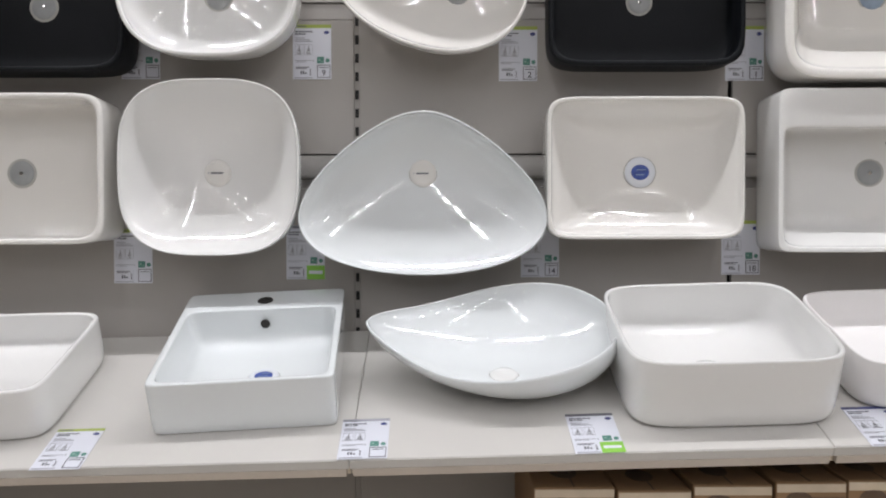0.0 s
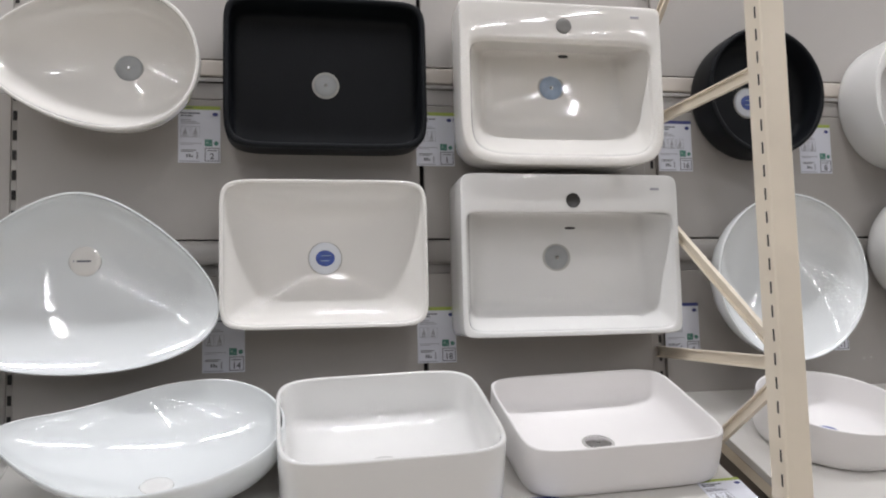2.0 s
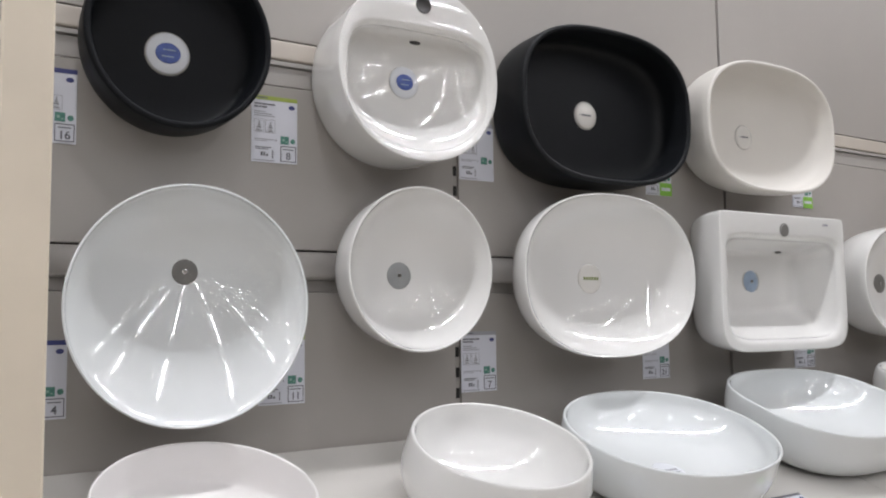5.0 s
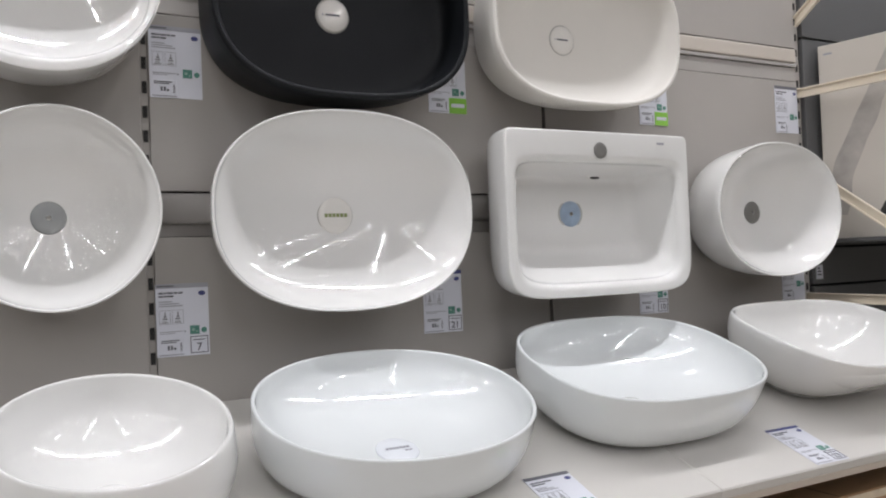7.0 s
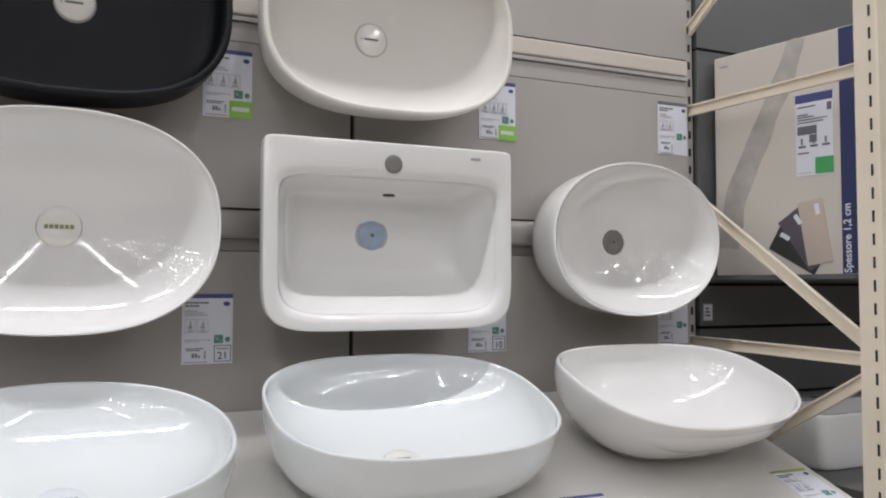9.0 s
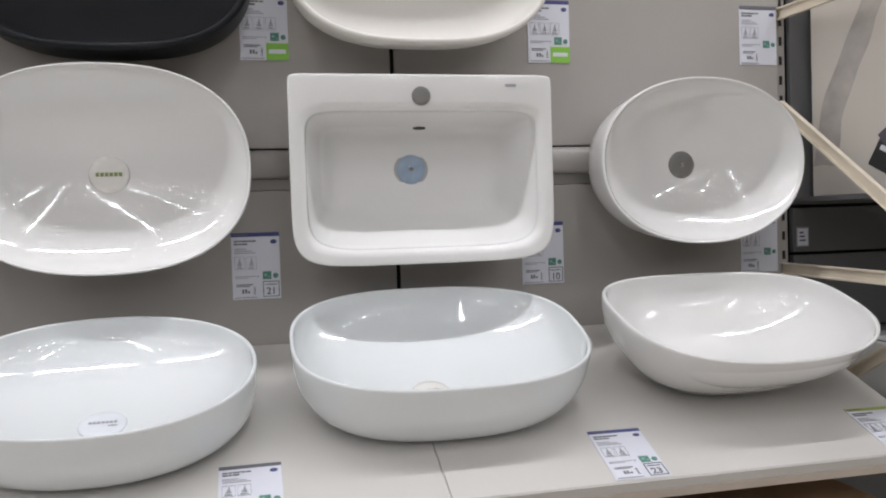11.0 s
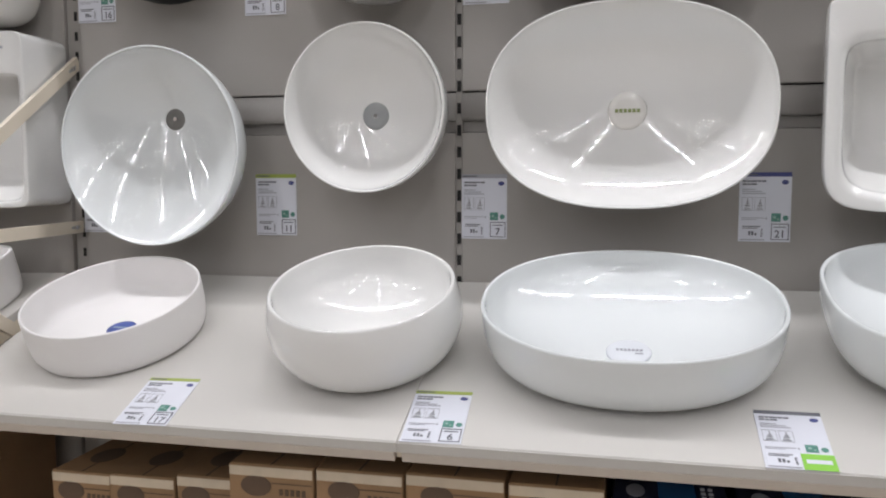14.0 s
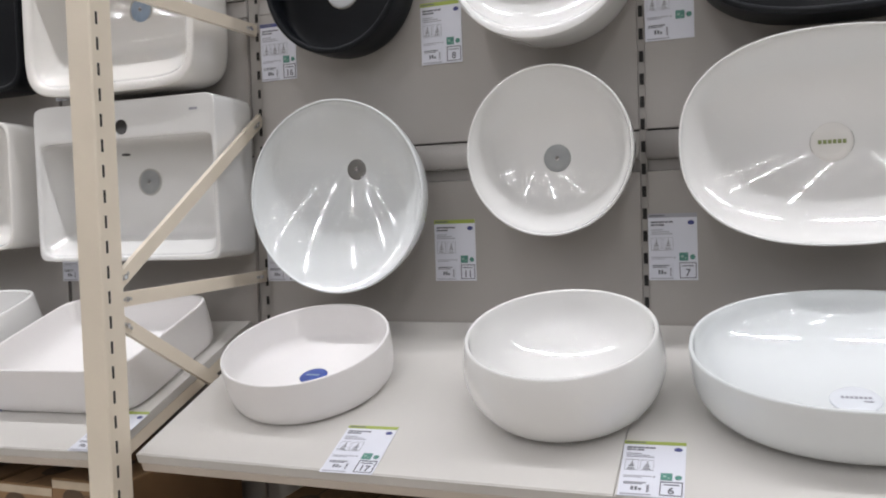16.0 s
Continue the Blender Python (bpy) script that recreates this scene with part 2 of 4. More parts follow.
def basin_mesh(name, material, a, b, loop, depth, wall=0.008, base=0.6, q_out=2.5, floor=0.03, q_in=2.5, bowl=None, bowl_loop=None, drain=(0, 0), rim_z=None, belly=0.0, foot=(0, 0), flare=0.0, pyramid=0.0, pyramid_y=0.0, lip=0.0045):
    """A washbasin as one closed shell, base at z = 0, bowl opening towards +z.
    bowl: (cx, cy, half width, half height) of an opening cut in a flat deck; else the wall follows the outline."""
    bm = bmesh.new()
    rings = []

    def ring(cx, cy, sa, sb, z, fn, soft=0.0, wave=1.0):
        out = []
        for k in range(NSEG):
            x, y = fn(k, soft)
            dz = rim_z(x, y) * wave if rim_z else 0.0
            out.append(bm.verts.new((cx + sa * x, cy + sb * y, z + dz)))
        rings.append(out)

    steps = 26
    for i in range(steps + 1):
        ph = math.pi / 2 * (1 - i / steps)
        f = base + (1 - base) * math.cos(ph) ** (2 / q_out)
        z = (depth - wall * 0.6) * (1 - math.sin(ph) ** (2 / q_out))
        f *= 1 + belly * math.sin(math.pi * min(1.0, z / depth)) ** 1.2
        ring(foot[0] * (1 - z / depth), foot[1] * (1 - z / depth), a * f, b * f, z, loop, max(0.0, 1 - f) * 0.6, (z / depth) ** 1.5)
    e = wall * 0.5
    if bowl is None:
        for g, dz in ((0.12, 0.25), (0.45, 0.06), (0.8, 0.0), (1.2, 0.0), (1.55, 0.06), (1.88, 0.25)):
            ring(0, 0, a - e * g, b - e * g, depth - wall * dz, loop)
        cx, cy, ia, ib, il = 0, 0, a - wall, b - wall, loop
    else:
        for g, dz in ((0.12, 0.25), (0.45, 0.06), (0.9, 0.0), (1.9, 0.0)):
            ring(0, 0, a - e * g, b - e * g, depth - wall * dz, loop)
        cx, cy, ia, ib = bowl
        il = bowl_loop or loop
        for g, dz in ((1.0, 0.0), (0.62, 0.08), (0.3, 0.3), (0.08, 0.62), (0.0, 1.0)):
            ring(cx, cy, ia + g * lip, ib + g * lip, depth - dz * lip, il)
    steps = 26
    top = depth - (wall * 0.6 if bowl is None else lip + 0.003)
    for i in range(steps):
        ph = flare + (math.pi / 2 - flare) * i / steps
        f = (math.cos(ph) / math.cos(flare)) ** (2 / q_in)
        d = ((math.sin(ph) - math.sin(flare)) / (1 - math.sin(flare))) ** (2 / q_in)
        fy = f
        if pyramid:
            f, d = sloped_profile(i / (steps - 1), pyramid)
            fy = sloped_profile(i / (steps - 1), pyramid_y or pyramid)[0]
        if f < 0.03:
            break
        ring(cx + (drain[0] - cx) * d, cy + (drain[1] - cy) * d, ia * f, ib * fy, top + (floor - top) * d, il, (1 - f) ** 1.5, (1 - d) ** 1.2)
    for p, q in zip(rings, rings[1:]):
        for k in range(NSEG):
            bm.faces.new((p[k], p[(k + 1) % NSEG], q[(k + 1) % NSEG], q[k]))
    bm.faces.new(rings[0][::-1])
    bm.faces.new(rings[-1])
    return finish(bm, name, material, True)


TILT = 20.0


def on_wall(x, z, yaw=0.0):
    return pose(x, -0.001, z, 90, 0, 0) @ pose(0, 0, 0, 0, 0, yaw)


def shelf_z(x):
    return 1.2 + 0.026 * (x + 0.1) if x < 1.775 else 1.252


def on_shelf(x, v, turn=0.0, w=0.0015):
    a = radians(TILT)
    roll = -math.degrees(math.atan(0.026)) if x < 1.775 else 0.0
    return pose(x, -v * math.cos(a), shelf_z(x) - v * math.sin(a)) @ pose(0, 0, 0, 0, roll, 0) @ pose(0, 0, 0, TILT, 0, 0) @ pose(0, 0, w, 0, 0, turn)


def sticker(parent, x, y, z, style, r=0.033):
    """The waste cover or its sticker on the bowl's floor."""
    m = pose(x, y, z)
    # a grey ring paints the shade in the gap round the cover
    if style not in ("blue_flat", "grey2"):
        part("waste_gap_shade", disc(r * 1.19, 0.0022), M_GAP_SHADE, parent, "thin grey ring painting the shade in the seam round the waste", m, True)
    if style == "blue":
        part("waste_cover", disc(r * 1.12, 0.006, dome=0.001), M_BOXWHITE, parent, "white waste cover", m, True)
        part("sticker", disc(r * 0.66, 0.001, ry=r * 0.56), M_BLUE, parent, "blue printed sticker", m @ pose(0, 0, 0.0072), True)
        bm = bmesh.new()
        for k in range(2):
            add_box(bm, -r * (0.35 - 0.1 * k), r * (0.3 + 0.1 * k), (k - 0.5) * r * 0.36 - r * 0.03, (k - 0.5) * r * 0.36 + r * 0.03, 0, 0.0006)
        part("sticker_print", bm, M_LBLUE, parent, "", m @ pose(0, 0, 0.0084))
    elif style == "blue_flat":
        part("sticker", disc(r * 1.05, 0.003, dome=0.0006), M_BLUE, parent, "blue printed sticker", m, True)
        part("sticker_print", box(-r * 0.6, r * 0.5, -r * 0.09, r * 0.09, 0, 0.0006), M_LBLUE, parent, "", m @ pose(0, 0, 0.0040))
    elif style == "plain":
        part("waste_cover", disc(r * 1.05, 0.005, dome=0.001), M_GLAZE, parent, "white ceramic waste cover", m, True)
    elif style == "white":
        part("waste_cover", disc(r * 1.1, 0.006, dome=0.001), M_WARM, parent, "white ceramic waste cover", m, True)
        part("sticker_print", box(-r * 0.55, r * 0.45, -0.0022, 0.0022, 0, 0.0006), M_INK, parent, "dark printed line", m @ pose(0, 0, 0.0072))
        part("sticker_mark", box(-r * 0.8, -r * 0.7, -0.0022, 0.0022, 0, 0.0006), M_GREYINK, parent, "", m @ pose(0, 0, 0.0072))
    elif style == "green":
        part("waste_cover", disc(r * 1.1, 0.006, dome=0.001), M_WARM, parent, "cream waste cover with green print", m, True)
        bm = bmesh.new()
        for k in range(6):
            x0 = -r * 0.72 + k * r * 0.25
            add_box(bm, x0, x0 + r * 0.19, -r * 0.10, r * 0.12, 0, 0.0006)
        part("sticker_print", bm, M_SAGE, parent, "green printed mark", m @ pose(0, 0, 0.0072))
    elif style == "grey2":
        part("waste_cover", disc(r * 1.1, 0.006, dome=0.001), M_BOXWHITE, parent, "white waste cover with grey print", m, True)
        bm = bmesh.new()
        for k in range(7):
            x0 = -r * 0.62 + k * r * 0.19
            add_box(bm, x0, x0 + r * 0.14, -r * 0.02, r * 0.15, 0, 0.0006)
        add_box(bm, r * 0.3, r * 0.7, -r * 0.28, -r * 0.2, 0, 0.0006)
        part("sticker_print", bm, M_GREYINK, parent, "grey printed mark", m @ pose(0, 0, 0.0072))
    else:
        mm, lab = {"grey": (M_GREY, "grey plastic waste plug"), "dark": (M_DGREY, "dark grey waste opening"), "film": (M_LBLUE, "waste cover under pale blue film"), "chrome": (M_CHROME, "chrome waste")}[style]
        part("waste_ring", disc(r * 1.12, 0.002), M_CHROME if style == "chrome" else M_WARM, parent, "", m, True)
        plug = part("waste_plug", disc(r, 0.004, dome=0.0015), mm, parent, lab, m, True)
        part("plug_bolt", disc(r * 0.16, 0.0015), M_CHROME, plug, "small bolt head", pose(0, 0, 0.0056), True)


def hole(parent, x, y, z, r, style="dark", tilt=0.0, name="tap_hole", ry=None):
    me = ringhole(r) if style == "dark" else disc(r, 0.0025)
    ob = part(name, me, M_HOLE if style == "dark" else M_DGREY, parent, "open tap hole" if style == "dark" else "tap hole closed with a grey cap", pose(x, y, z, tilt, 0, 0), True)
    if ry:
        ob.scale = (1, ry / r, 1)
    return ob


def basin(name, label, m, mesh, group=""):
    ob = thing(name, label, "washbasin", m, group)
    part("basin_body", mesh, None, ob)
    return ob


WALLG, SHELFG = "washbasins hung on the panel wall", "washbasins standing on the sloping shelf"

# ---- large structure ----
def structure(name, bm, material, label, kind="structure", category=""):
    return tagged(part(name, bm, material), label, category or name.split("_")[0], "", kind)


structure("floor", box(-14, 20, -22, 3.2, -0.1, 0.0), M_FLOOR, "beige tiled shop floor")
structure("ceiling", box(-14, 20, -22, 3.2, 4.66, 4.76), M_CEIL, "grey painted shop ceiling")
structure("wall_north", box(-14, 20, 3.0, 3.2, 0, 5.2), M_WALLS, "plain shop wall behind the racks")
structure("wall_south", box(-14, 20, -22, -21.8, 0, 5.2), M_WALLS, "plain far shop wall")
structure("wall_west", box(-14, -13.8, -21.8, 3.0, 0, 5.2), M_WALLS, "plain shop side wall")
structure("wall_east", box(19.8, 20, -21.8, 3.0, 0, 5.2), M_WALLS, "plain shop side wall")

def sheet(hx, hy):
    """Thin glowing cover under a lamp's body."""
    bm = bmesh.new()
    bm.faces.new([bm.verts.new((x, y, 0.004)) for x, y in ((-hx, -hy), (-hx, hy), (hx, hy), (hx, -hy))])
    return bm


# ceiling lamps in rows that run away from the display
lamp = thing("ceiling_light", "long white linear ceiling light", "ceiling light", pose(-5.1, -3.1, 4.6), "rows of ceiling lights")
part("light_body", box(-0.05, 0.05, -0.66, 0.66, 0.012, 0.06, 0.006), M_LAMPBODY, lamp)
part("diffuser", sheet(0.022, 0.60), M_LAMP, lamp, "glowing diffuser")
for i in range(7):
    for k in range(9):
        if i or k:
            copy_thing(lamp, pose(-5.1 + 2.3 * i, -3.1 - 1.9 * k, 4.6))
# one row along the display, above its shelf
wash = thing("front_light", "long white linear light along the display", "ceiling light", pose(-4.5, WASH_Y, 4.6, 0, 0, 90), "row of lights along the display")
part("light_body", box(-0.045, 0.045, -0.56, 0.56, 0.012, 0.06, 0.006), M_LAMPBODY, wash)
part("diffuser", sheet(0.025, 0.52), M_WASH, wash, "glowing diffuser")
for i in range(1, 9):
    copy_thing(wash, pose(-4.5 + 1.5 * i, WASH_Y, 4.6, 0, 0, 90))

# display wall: rows of panels with rails between them
COLS = [(-2.93, -1.94), (-1.93, -0.945), (-0.925, 0.079), (0.095, 1.101), (1.113, 1.755), (1.797, 2.769), (2.785, 3.760), (3.770, 4.762)]
ROWS_Z = [(0.45, 1.594), (1.6885, 2.052), (2.161, 2.95)]
display = tagged(part("wall_display", box(-2.95, 4.79, 0.034, 0.05, 0.0, 2.96), M_DARK), "dark backing behind the greige display panels", "wall", "", "structure")
for z0, z1 in ROWS_Z:
    for x0, x1 in COLS:
        part("panel", box(x0, x1, 0.0, 0.016, z0, z1, 0.0012), M_PANEL, display)
for x0, x1 in COLS:
    # middle rail: rounded bar over a flat lip
    bulge = extrude(((0.032, 1.622), (-0.005, 1.622), (-0.009, 1.630), (-0.0125, 1.642), (-0.0135, 1.654), (-0.012, 1.666), (-0.007, 1.677), (0.002, 1.6845), (0.032, 1.6855)), x1 - x0)
    bulge.transform(Matrix(((0, 0, 1, x0), (1, 0, 0, 0), (0, 1, 0, 0), (0, 0, 0, 1))))
    part("rail", bulge, M_RAIL, display, "", None, True)
    part("rail_lip", box(x0, x1, 0.016, 0.030, 1.5955, 1.6215, 0.001), M_RAIL, display)
    # upper rail: two lips with a groove
    part("rail", box(x0, x1, -0.003, 0.032, 2.114, 2.1575, 0.004, 2), M_RAIL_CREAM, display)
    part("rail_lip", box(x0, x1, -0.004, 0.030, 2.100, 2.110, 0.001), M_RAIL, display)
    part("rail_lip", box(x0, x1, 0.002, 0.030, 2.054, 2.098, 0.002), M_RAIL, display)

# slotted strips behind the panel joints
strip_slot = finish(box(-0.0045, 0.0045, -0.002, 0.002, -0.012, 0.012), "slot", M_DARK)
for sx, w in ((-0.935, 0.008), (0.087, 0.0075), (2.777, 0.0075)):
    strip = tagged(part("slotted_strip", box(sx - w, sx + w, 0.006, 0.033, 0.45, 2.95), M_PANEL), "grey slotted steel strip between panels", "rack upright")
    for k in range(36):
        part("slot", strip_slot, None, strip, "", pose(sx, 0.0055, 1.1 + 0.05 * k))


# ---- racks: uprights, posts and braces ----
def bar(p, q, w, t, bevel=0.002):
    """A pressed channel bar between two points in a plane of constant x."""
    p, q = Vector(p), Vector(q)
    n = (q - p).length
    h, k, s = w / 2, t / 2, 0.004
    bm = extrude(((k, -h), (k, h), (-k, h), (-k, h - s), (k - s, h - s), (k - s, -h + s), (-k, -h + s), (-k, -h)), n)
    bm.transform(Matrix(((1, 0, 0, 0), (0, 0, 1, 0), (0, 1, 0, 0), (0, 0, 0, 1))))
    d = (q - p).normalized()
    x = Vector((1, 0, 0))
    z = x.cross(d)
    m = Matrix((x, d, z)).transposed().to_4x4()
    m.translation = p
    bm.transform(m)
    return bm


slot_side = finish(box(-0.0004, 0.0004, -0.0030, 0.0030, -0.0125, 0.0125), "slot", M_DARK)
bolt_slot = finish(box(-0.0004, 0.0004, -0.016, 0.016, -0.0032, 0.0032, 0.0003), "bolt_slot", M_GAP_SHADE)
bolt_head = finish(disc(0.0055, 0.004, 12), "bolt", M_CHROME, True)
slot_front = finish(box(-0.004, 0.004, -0.0012, 0.0012, -0.011, 0.011), "slot", M_DARK)


def rack_frame(x):
    fr = thing("rack_frame", "cream enamelled steel rack frame with diagonal braces", "shelving rack", pose(x, 0, 0), "rack frames")
    rim = ((-0.030, -0.555), (-0.030, -0.609), (-0.027, -0.612), (0.027, -0.612), (0.030, -0.609), (0.030, -0.555), (0.012, -0.555), (0.012, -0.559), (0.026, -0.559), (0.026, -0.608), (-0.026, -0.608), (-0.026, -0.559), (-0.012, -0.559), (-0.012, -0.555))
    bm = extrude(rim, 2.9)
    post = part("front_post", bm, M_RACK, fr)
    for k in range(44):
        for sx in (-0.0300, 0.0300):
            part("slot", slot_side, None, post, "", pose(sx, -0.594, 0.72 + 0.05 * k))
    bm = bmesh.new()
    add_box(bm, -0.0195, 0.0195, 0.010, 0.033, 0, 2.9, 0.002)
    # panel greige in place of rack cream paints the shade on this post
    back = part("back_post", bm, M_PANEL, fr, "slotted cream back post, coloured greige for the shade on it")
    for k in range(36):
        part("slot", slot_front, None, back, "", pose(0.006, 0.0098, 1.1 + 0.05 * k))
    for p, q in (((0, 0.012, 2.018), (0, -0.556, 2.006)), ((0, 0.012, 1.366), (0, -0.556, 1.358)), ((0.004, 0.012, 1.785), (0.004, -0.556, 1.385)),
                 ((0.004, 0.012, 0.985), (0.004, -0.556, 1.322)), ((0.004, 0.012, 2.245), (0.004, -0.556, 2.64)), ((0, 0.012, 0.62), (0, -0.556, 0.61))):
        brace = part("brace", bar(p, q, 0.030, 0.012), M_RACK, fr, "cream channel brace")
        d = (Vector(q) - Vector(p)).normalized()
        tilt = math.degrees(math.atan2(d.z, d.y))
        for f in (0.035, (Vector(q) - Vector(p)).length - 0.035):
            at = Vector(p) + d * f
            part("bolt_slot", bolt_slot, None, brace, "", pose(at.x + 0.0066, at.y, at.z, tilt, 0, 0))
            part("bolt", bolt_head, None, brace, "small steel bolt head", pose(at.x + 0.0066, at.y, at.z, 0, 90, 0))
    return fr


frame_a = rack_frame(1.776)
copy_thing(frame_a, pose(4.772, 0, 0))
copy_thing(frame_a, pose(-1.22, 0, 0))


# ---- sloping shelf boards ----
SHELF_D = 0.594


def shelf_board(x0, x1):
    xm = (x0 + x1) / 2
    ob = thing("shelf_board", "pale laminate display shelf sloping to the front", "shelf", on_shelf(xm, 0.0, w=0.0), "sloping shelf boards")
    h = (x1 - x0) / 2
    part("board", box(-h, h, -SHELF_D, -0.004, -0.022, 0.0, 0.0015), M_SHELF, ob)
    bm = bmesh.new()
    add_box(bm, -h + 0.006, h - 0.006, -SHELF_D - 0.003, -SHELF_D + 0.012, -0.041, -0.0225, 0.001)
    part("edge_band", bm, M_EDGE, ob, "warm grey front edge rail")
    part("front_strip", box(-h, h, -SHELF_D - 0.0022, -SHELF_D - 0.0002, -0.0215, -0.002), M_SHELF, ob)
    for x in (-h + 0.007, h - 0.007):
        part("under_rail", box(x - 0.006, x + 0.006, -SHELF_D + 0.02, -0.01, -0.05, -0.0225), M_RACK, ob, "cream support rail")


for x0, x1 in ((-1.94, -0.93), (-0.925, 0.1205), (0.1215, 1.1285), (1.1295, 1.735), (1.822, 2.7835), (2.7845, 3.7515), (3.7525, 4.735)):
    shelf_board(x0, x1)

# lower shelf that carries the cartons
for x0, x1 in ((-1.18, 1.74), (1.81, 4.735)):
    ob = thing("lower_shelf", "cream steel lower rack shelf carrying cartons", "shelf", pose(0, 0, 0), "lower rack shelves")
    part("deck", box(x0, x1, -0.545, -0.005, 0.52, 0.545, 0.002), M_RACK, ob)
    part("beam", box(x0, x1, -0.60, -0.55, 0.45, 0.545, 0.004), M_RACK, ob)
    bm = bmesh.new()
    add_box(bm, x0 + 0.002, x0 + 0.04, -0.545, -0.52, 0, 0.52)
    add_box(bm, x1 - 0.04, x1 - 0.002, -0.545, -0.52, 0, 0.52)
    part("foot", bm, M_RACK, ob)


# ---- basins on the wall ----
def vessel(name, label, m, material, a, b, loop, depth, waste, group, drain=(0, 0), r=0.033, **kw):
    floor = kw.get("floor", 0.03)
    me = basin_mesh(name, material, a, b, loop, depth, drain=drain, **kw)
    ob = basin(name, label, m, me, group)
    if waste:
        sticker(ob, drain[0], drain[1], floor - 0.001, waste, r)
    return ob


ROUND = superloop(2.0)
W = WALLG


def mid(x0, x1, zb, zt):
    return (x0 + x1) / 2, (zb + zt) / 2, (x1 - x0) / 2, (zt - zb) / 2


def wall_vessel(name, label, ext, material, loop, depth, waste, drain_at, **kw):
    x, z, a, b = mid(*ext)
    return vessel(name, label, on_wall(x, z), material, a, b, loop, depth, waste, W, drain=(drain_at[0] - x, drain_at[1] - z), **kw)


# upper row
wall_vessel("black_rectangular_basin", "matt black rectangular countertop basin hung on the wall", (-1.0, -0.498, 1.891, 2.285), M_BLACK, superloop(9, 7), 0.135, "grey", (-0.75, 2.08), base=0.92, q_out=4, q_in=7, floor=0.03, wall=0.012)
wall_vessel("oval_basin", "glossy white rounded basin hung on grey panels", (-0.508, -0.041, 1.921, 2.33), M_GLAZE, superloop(2.7), 0.17, "grey", (-0.275, 2.10), base=0.62, q_out=3, q_in=2.4, floor=0.05, wall=0.010)


def egg(t):
    c, s = math.cos(t), math.sin(t)
    return c, s * (1.0 + 0.24 * c)


wall_vessel("egg_shaped_basin", "glossy white egg-shaped vessel basin hung on the wall", (0.054, 0.542, 1.933, 2.275), M_WARM, polarloop(egg), 0.17, "grey", (0.362, 2.115), base=0.5, q_out=2.2, q_in=2.1, floor=0.04, wall=0.009)
wall_vessel("black_rectangular_basin", "matt black rectangular basin with rounded corners", (0.594, 1.102, 1.902, 2.292), M_BLACK, superloop(9, 8), 0.132, "grey", (0.850, 2.090), base=0.86, q_out=4, q_in=8, floor=0.03, wall=0.014, r=0.030)


def deck_basin(name, label, ext, material, loop, depth, bowl_ext, bowl_loop, waste, drain_at, tap_at, tap, tap_r, over_at=None, m=None, tip=None, **kw):
    x, z, a, b = mid(*ext)
    bx, bz, ba, bb = mid(*bowl_ext)
    bowl = (bx - x, bz - z, ba, bb)
    d = (drain_at[0] - x, drain_at[1] - z)
    me = basin_mesh(name, material, a, b, loop, depth, bowl=bowl, bowl_loop=bowl_loop, drain=d, **kw)
    ob = basin(name, label, m or on_wall(x, z), me, W if m is None else SHELFG)
    if waste:
        sticker(ob, d[0], d[1], kw["floor"] - 0.001, waste, 0.033)
    if tap:
        hole(ob, tap_at[0] - x, tap_at[1] - z, depth, tap_r, tap)
    if over_at:
        part("overflow_hole", disc(over_at[4] if len(over_at) > 4 else 0.014, 0.003, ry=over_at[4] if len(over_at) > 4 else 0.005), M_HOLE, ob, "small dark overflow slot", pose(over_at[0] - x, over_at[1] - z, over_at[2], over_at[3] if len(over_at) > 3 else 30, 0, 0), True)
    if tip:
        part("maker_mark", box(tip[0] - x - 0.012, tip[0] - x + 0.012, tip[1] - z - 0.003, tip[1] - z + 0.003, depth + 0.0002, depth + 0.0008), M_GREYINK, ob, "tiny grey printed mark")
    return ob


deck_basin("wall_hung_basin", "glossy white washbasin with tap hole and rounded lower corners", (1.178, 1.728, 1.857, 2.285), M_WARM, superloop(34, 6), 0.188, (1.206, 1.700, 1.884, 2.180), superloop(12, 6), "film", (1.462, 2.096),
           (1.456, 2.223), "grey", 0.021, (1.46, 2.150, 0.165, 70), tip=(1.655, 2.255), base=0.78, q_out=3.4, floor=0.055, wall=0.010, pyramid=0.78, pyramid_y=0.66, lip=0.012)
wall_vessel("black_round_basin", "matt black round vessel basin with blue waste sticker", (1.896, 2.256, 1.905, 2.275), M_BLACK, ROUND, 0.13, "blue", (2.066, 2.075), r=0.038, base=0.86, q_out=3.5, q_in=6, floor=0.04, wall=0.014)
deck_basin("round_tap_basin", "glossy white round basin with tap hole and blue sticker", (2.385, 2.789, 1.879, 2.284), M_GLAZE, superloop(2.1), 0.172, (2.409, 2.765, 1.903, 2.174), superloop(4.6, 2.05), "blue", (2.58, 2.072),
           (2.592, 2.232), "dark", 0.018, (2.586, 2.155, 0.140, 70), base=0.92, q_out=4, q_in=2.4, floor=0.095, wall=0.004, lip=0.012)
wall_vessel("black_oval_basin", "matt black oval vessel basin with white waste cover", (2.880, 3.462, 1.872, 2.286), M_BLACK_SATIN, superloop(2.7), 0.15, "white", (3.174, 2.078), base=0.92, q_out=3.5, q_in=8, floor=0.035, wall=0.014)
wall_vessel("cream_oval_basin", "matt cream oval vessel basin with ceramic waste cover", (3.520, 4.102, 1.892, 2.286), M_CREAM, superloop(2.7), 0.16, "white", (3.787, 2.076), base=0.70, q_out=2.6, q_in=3.2, floor=0.06, wall=0.012)

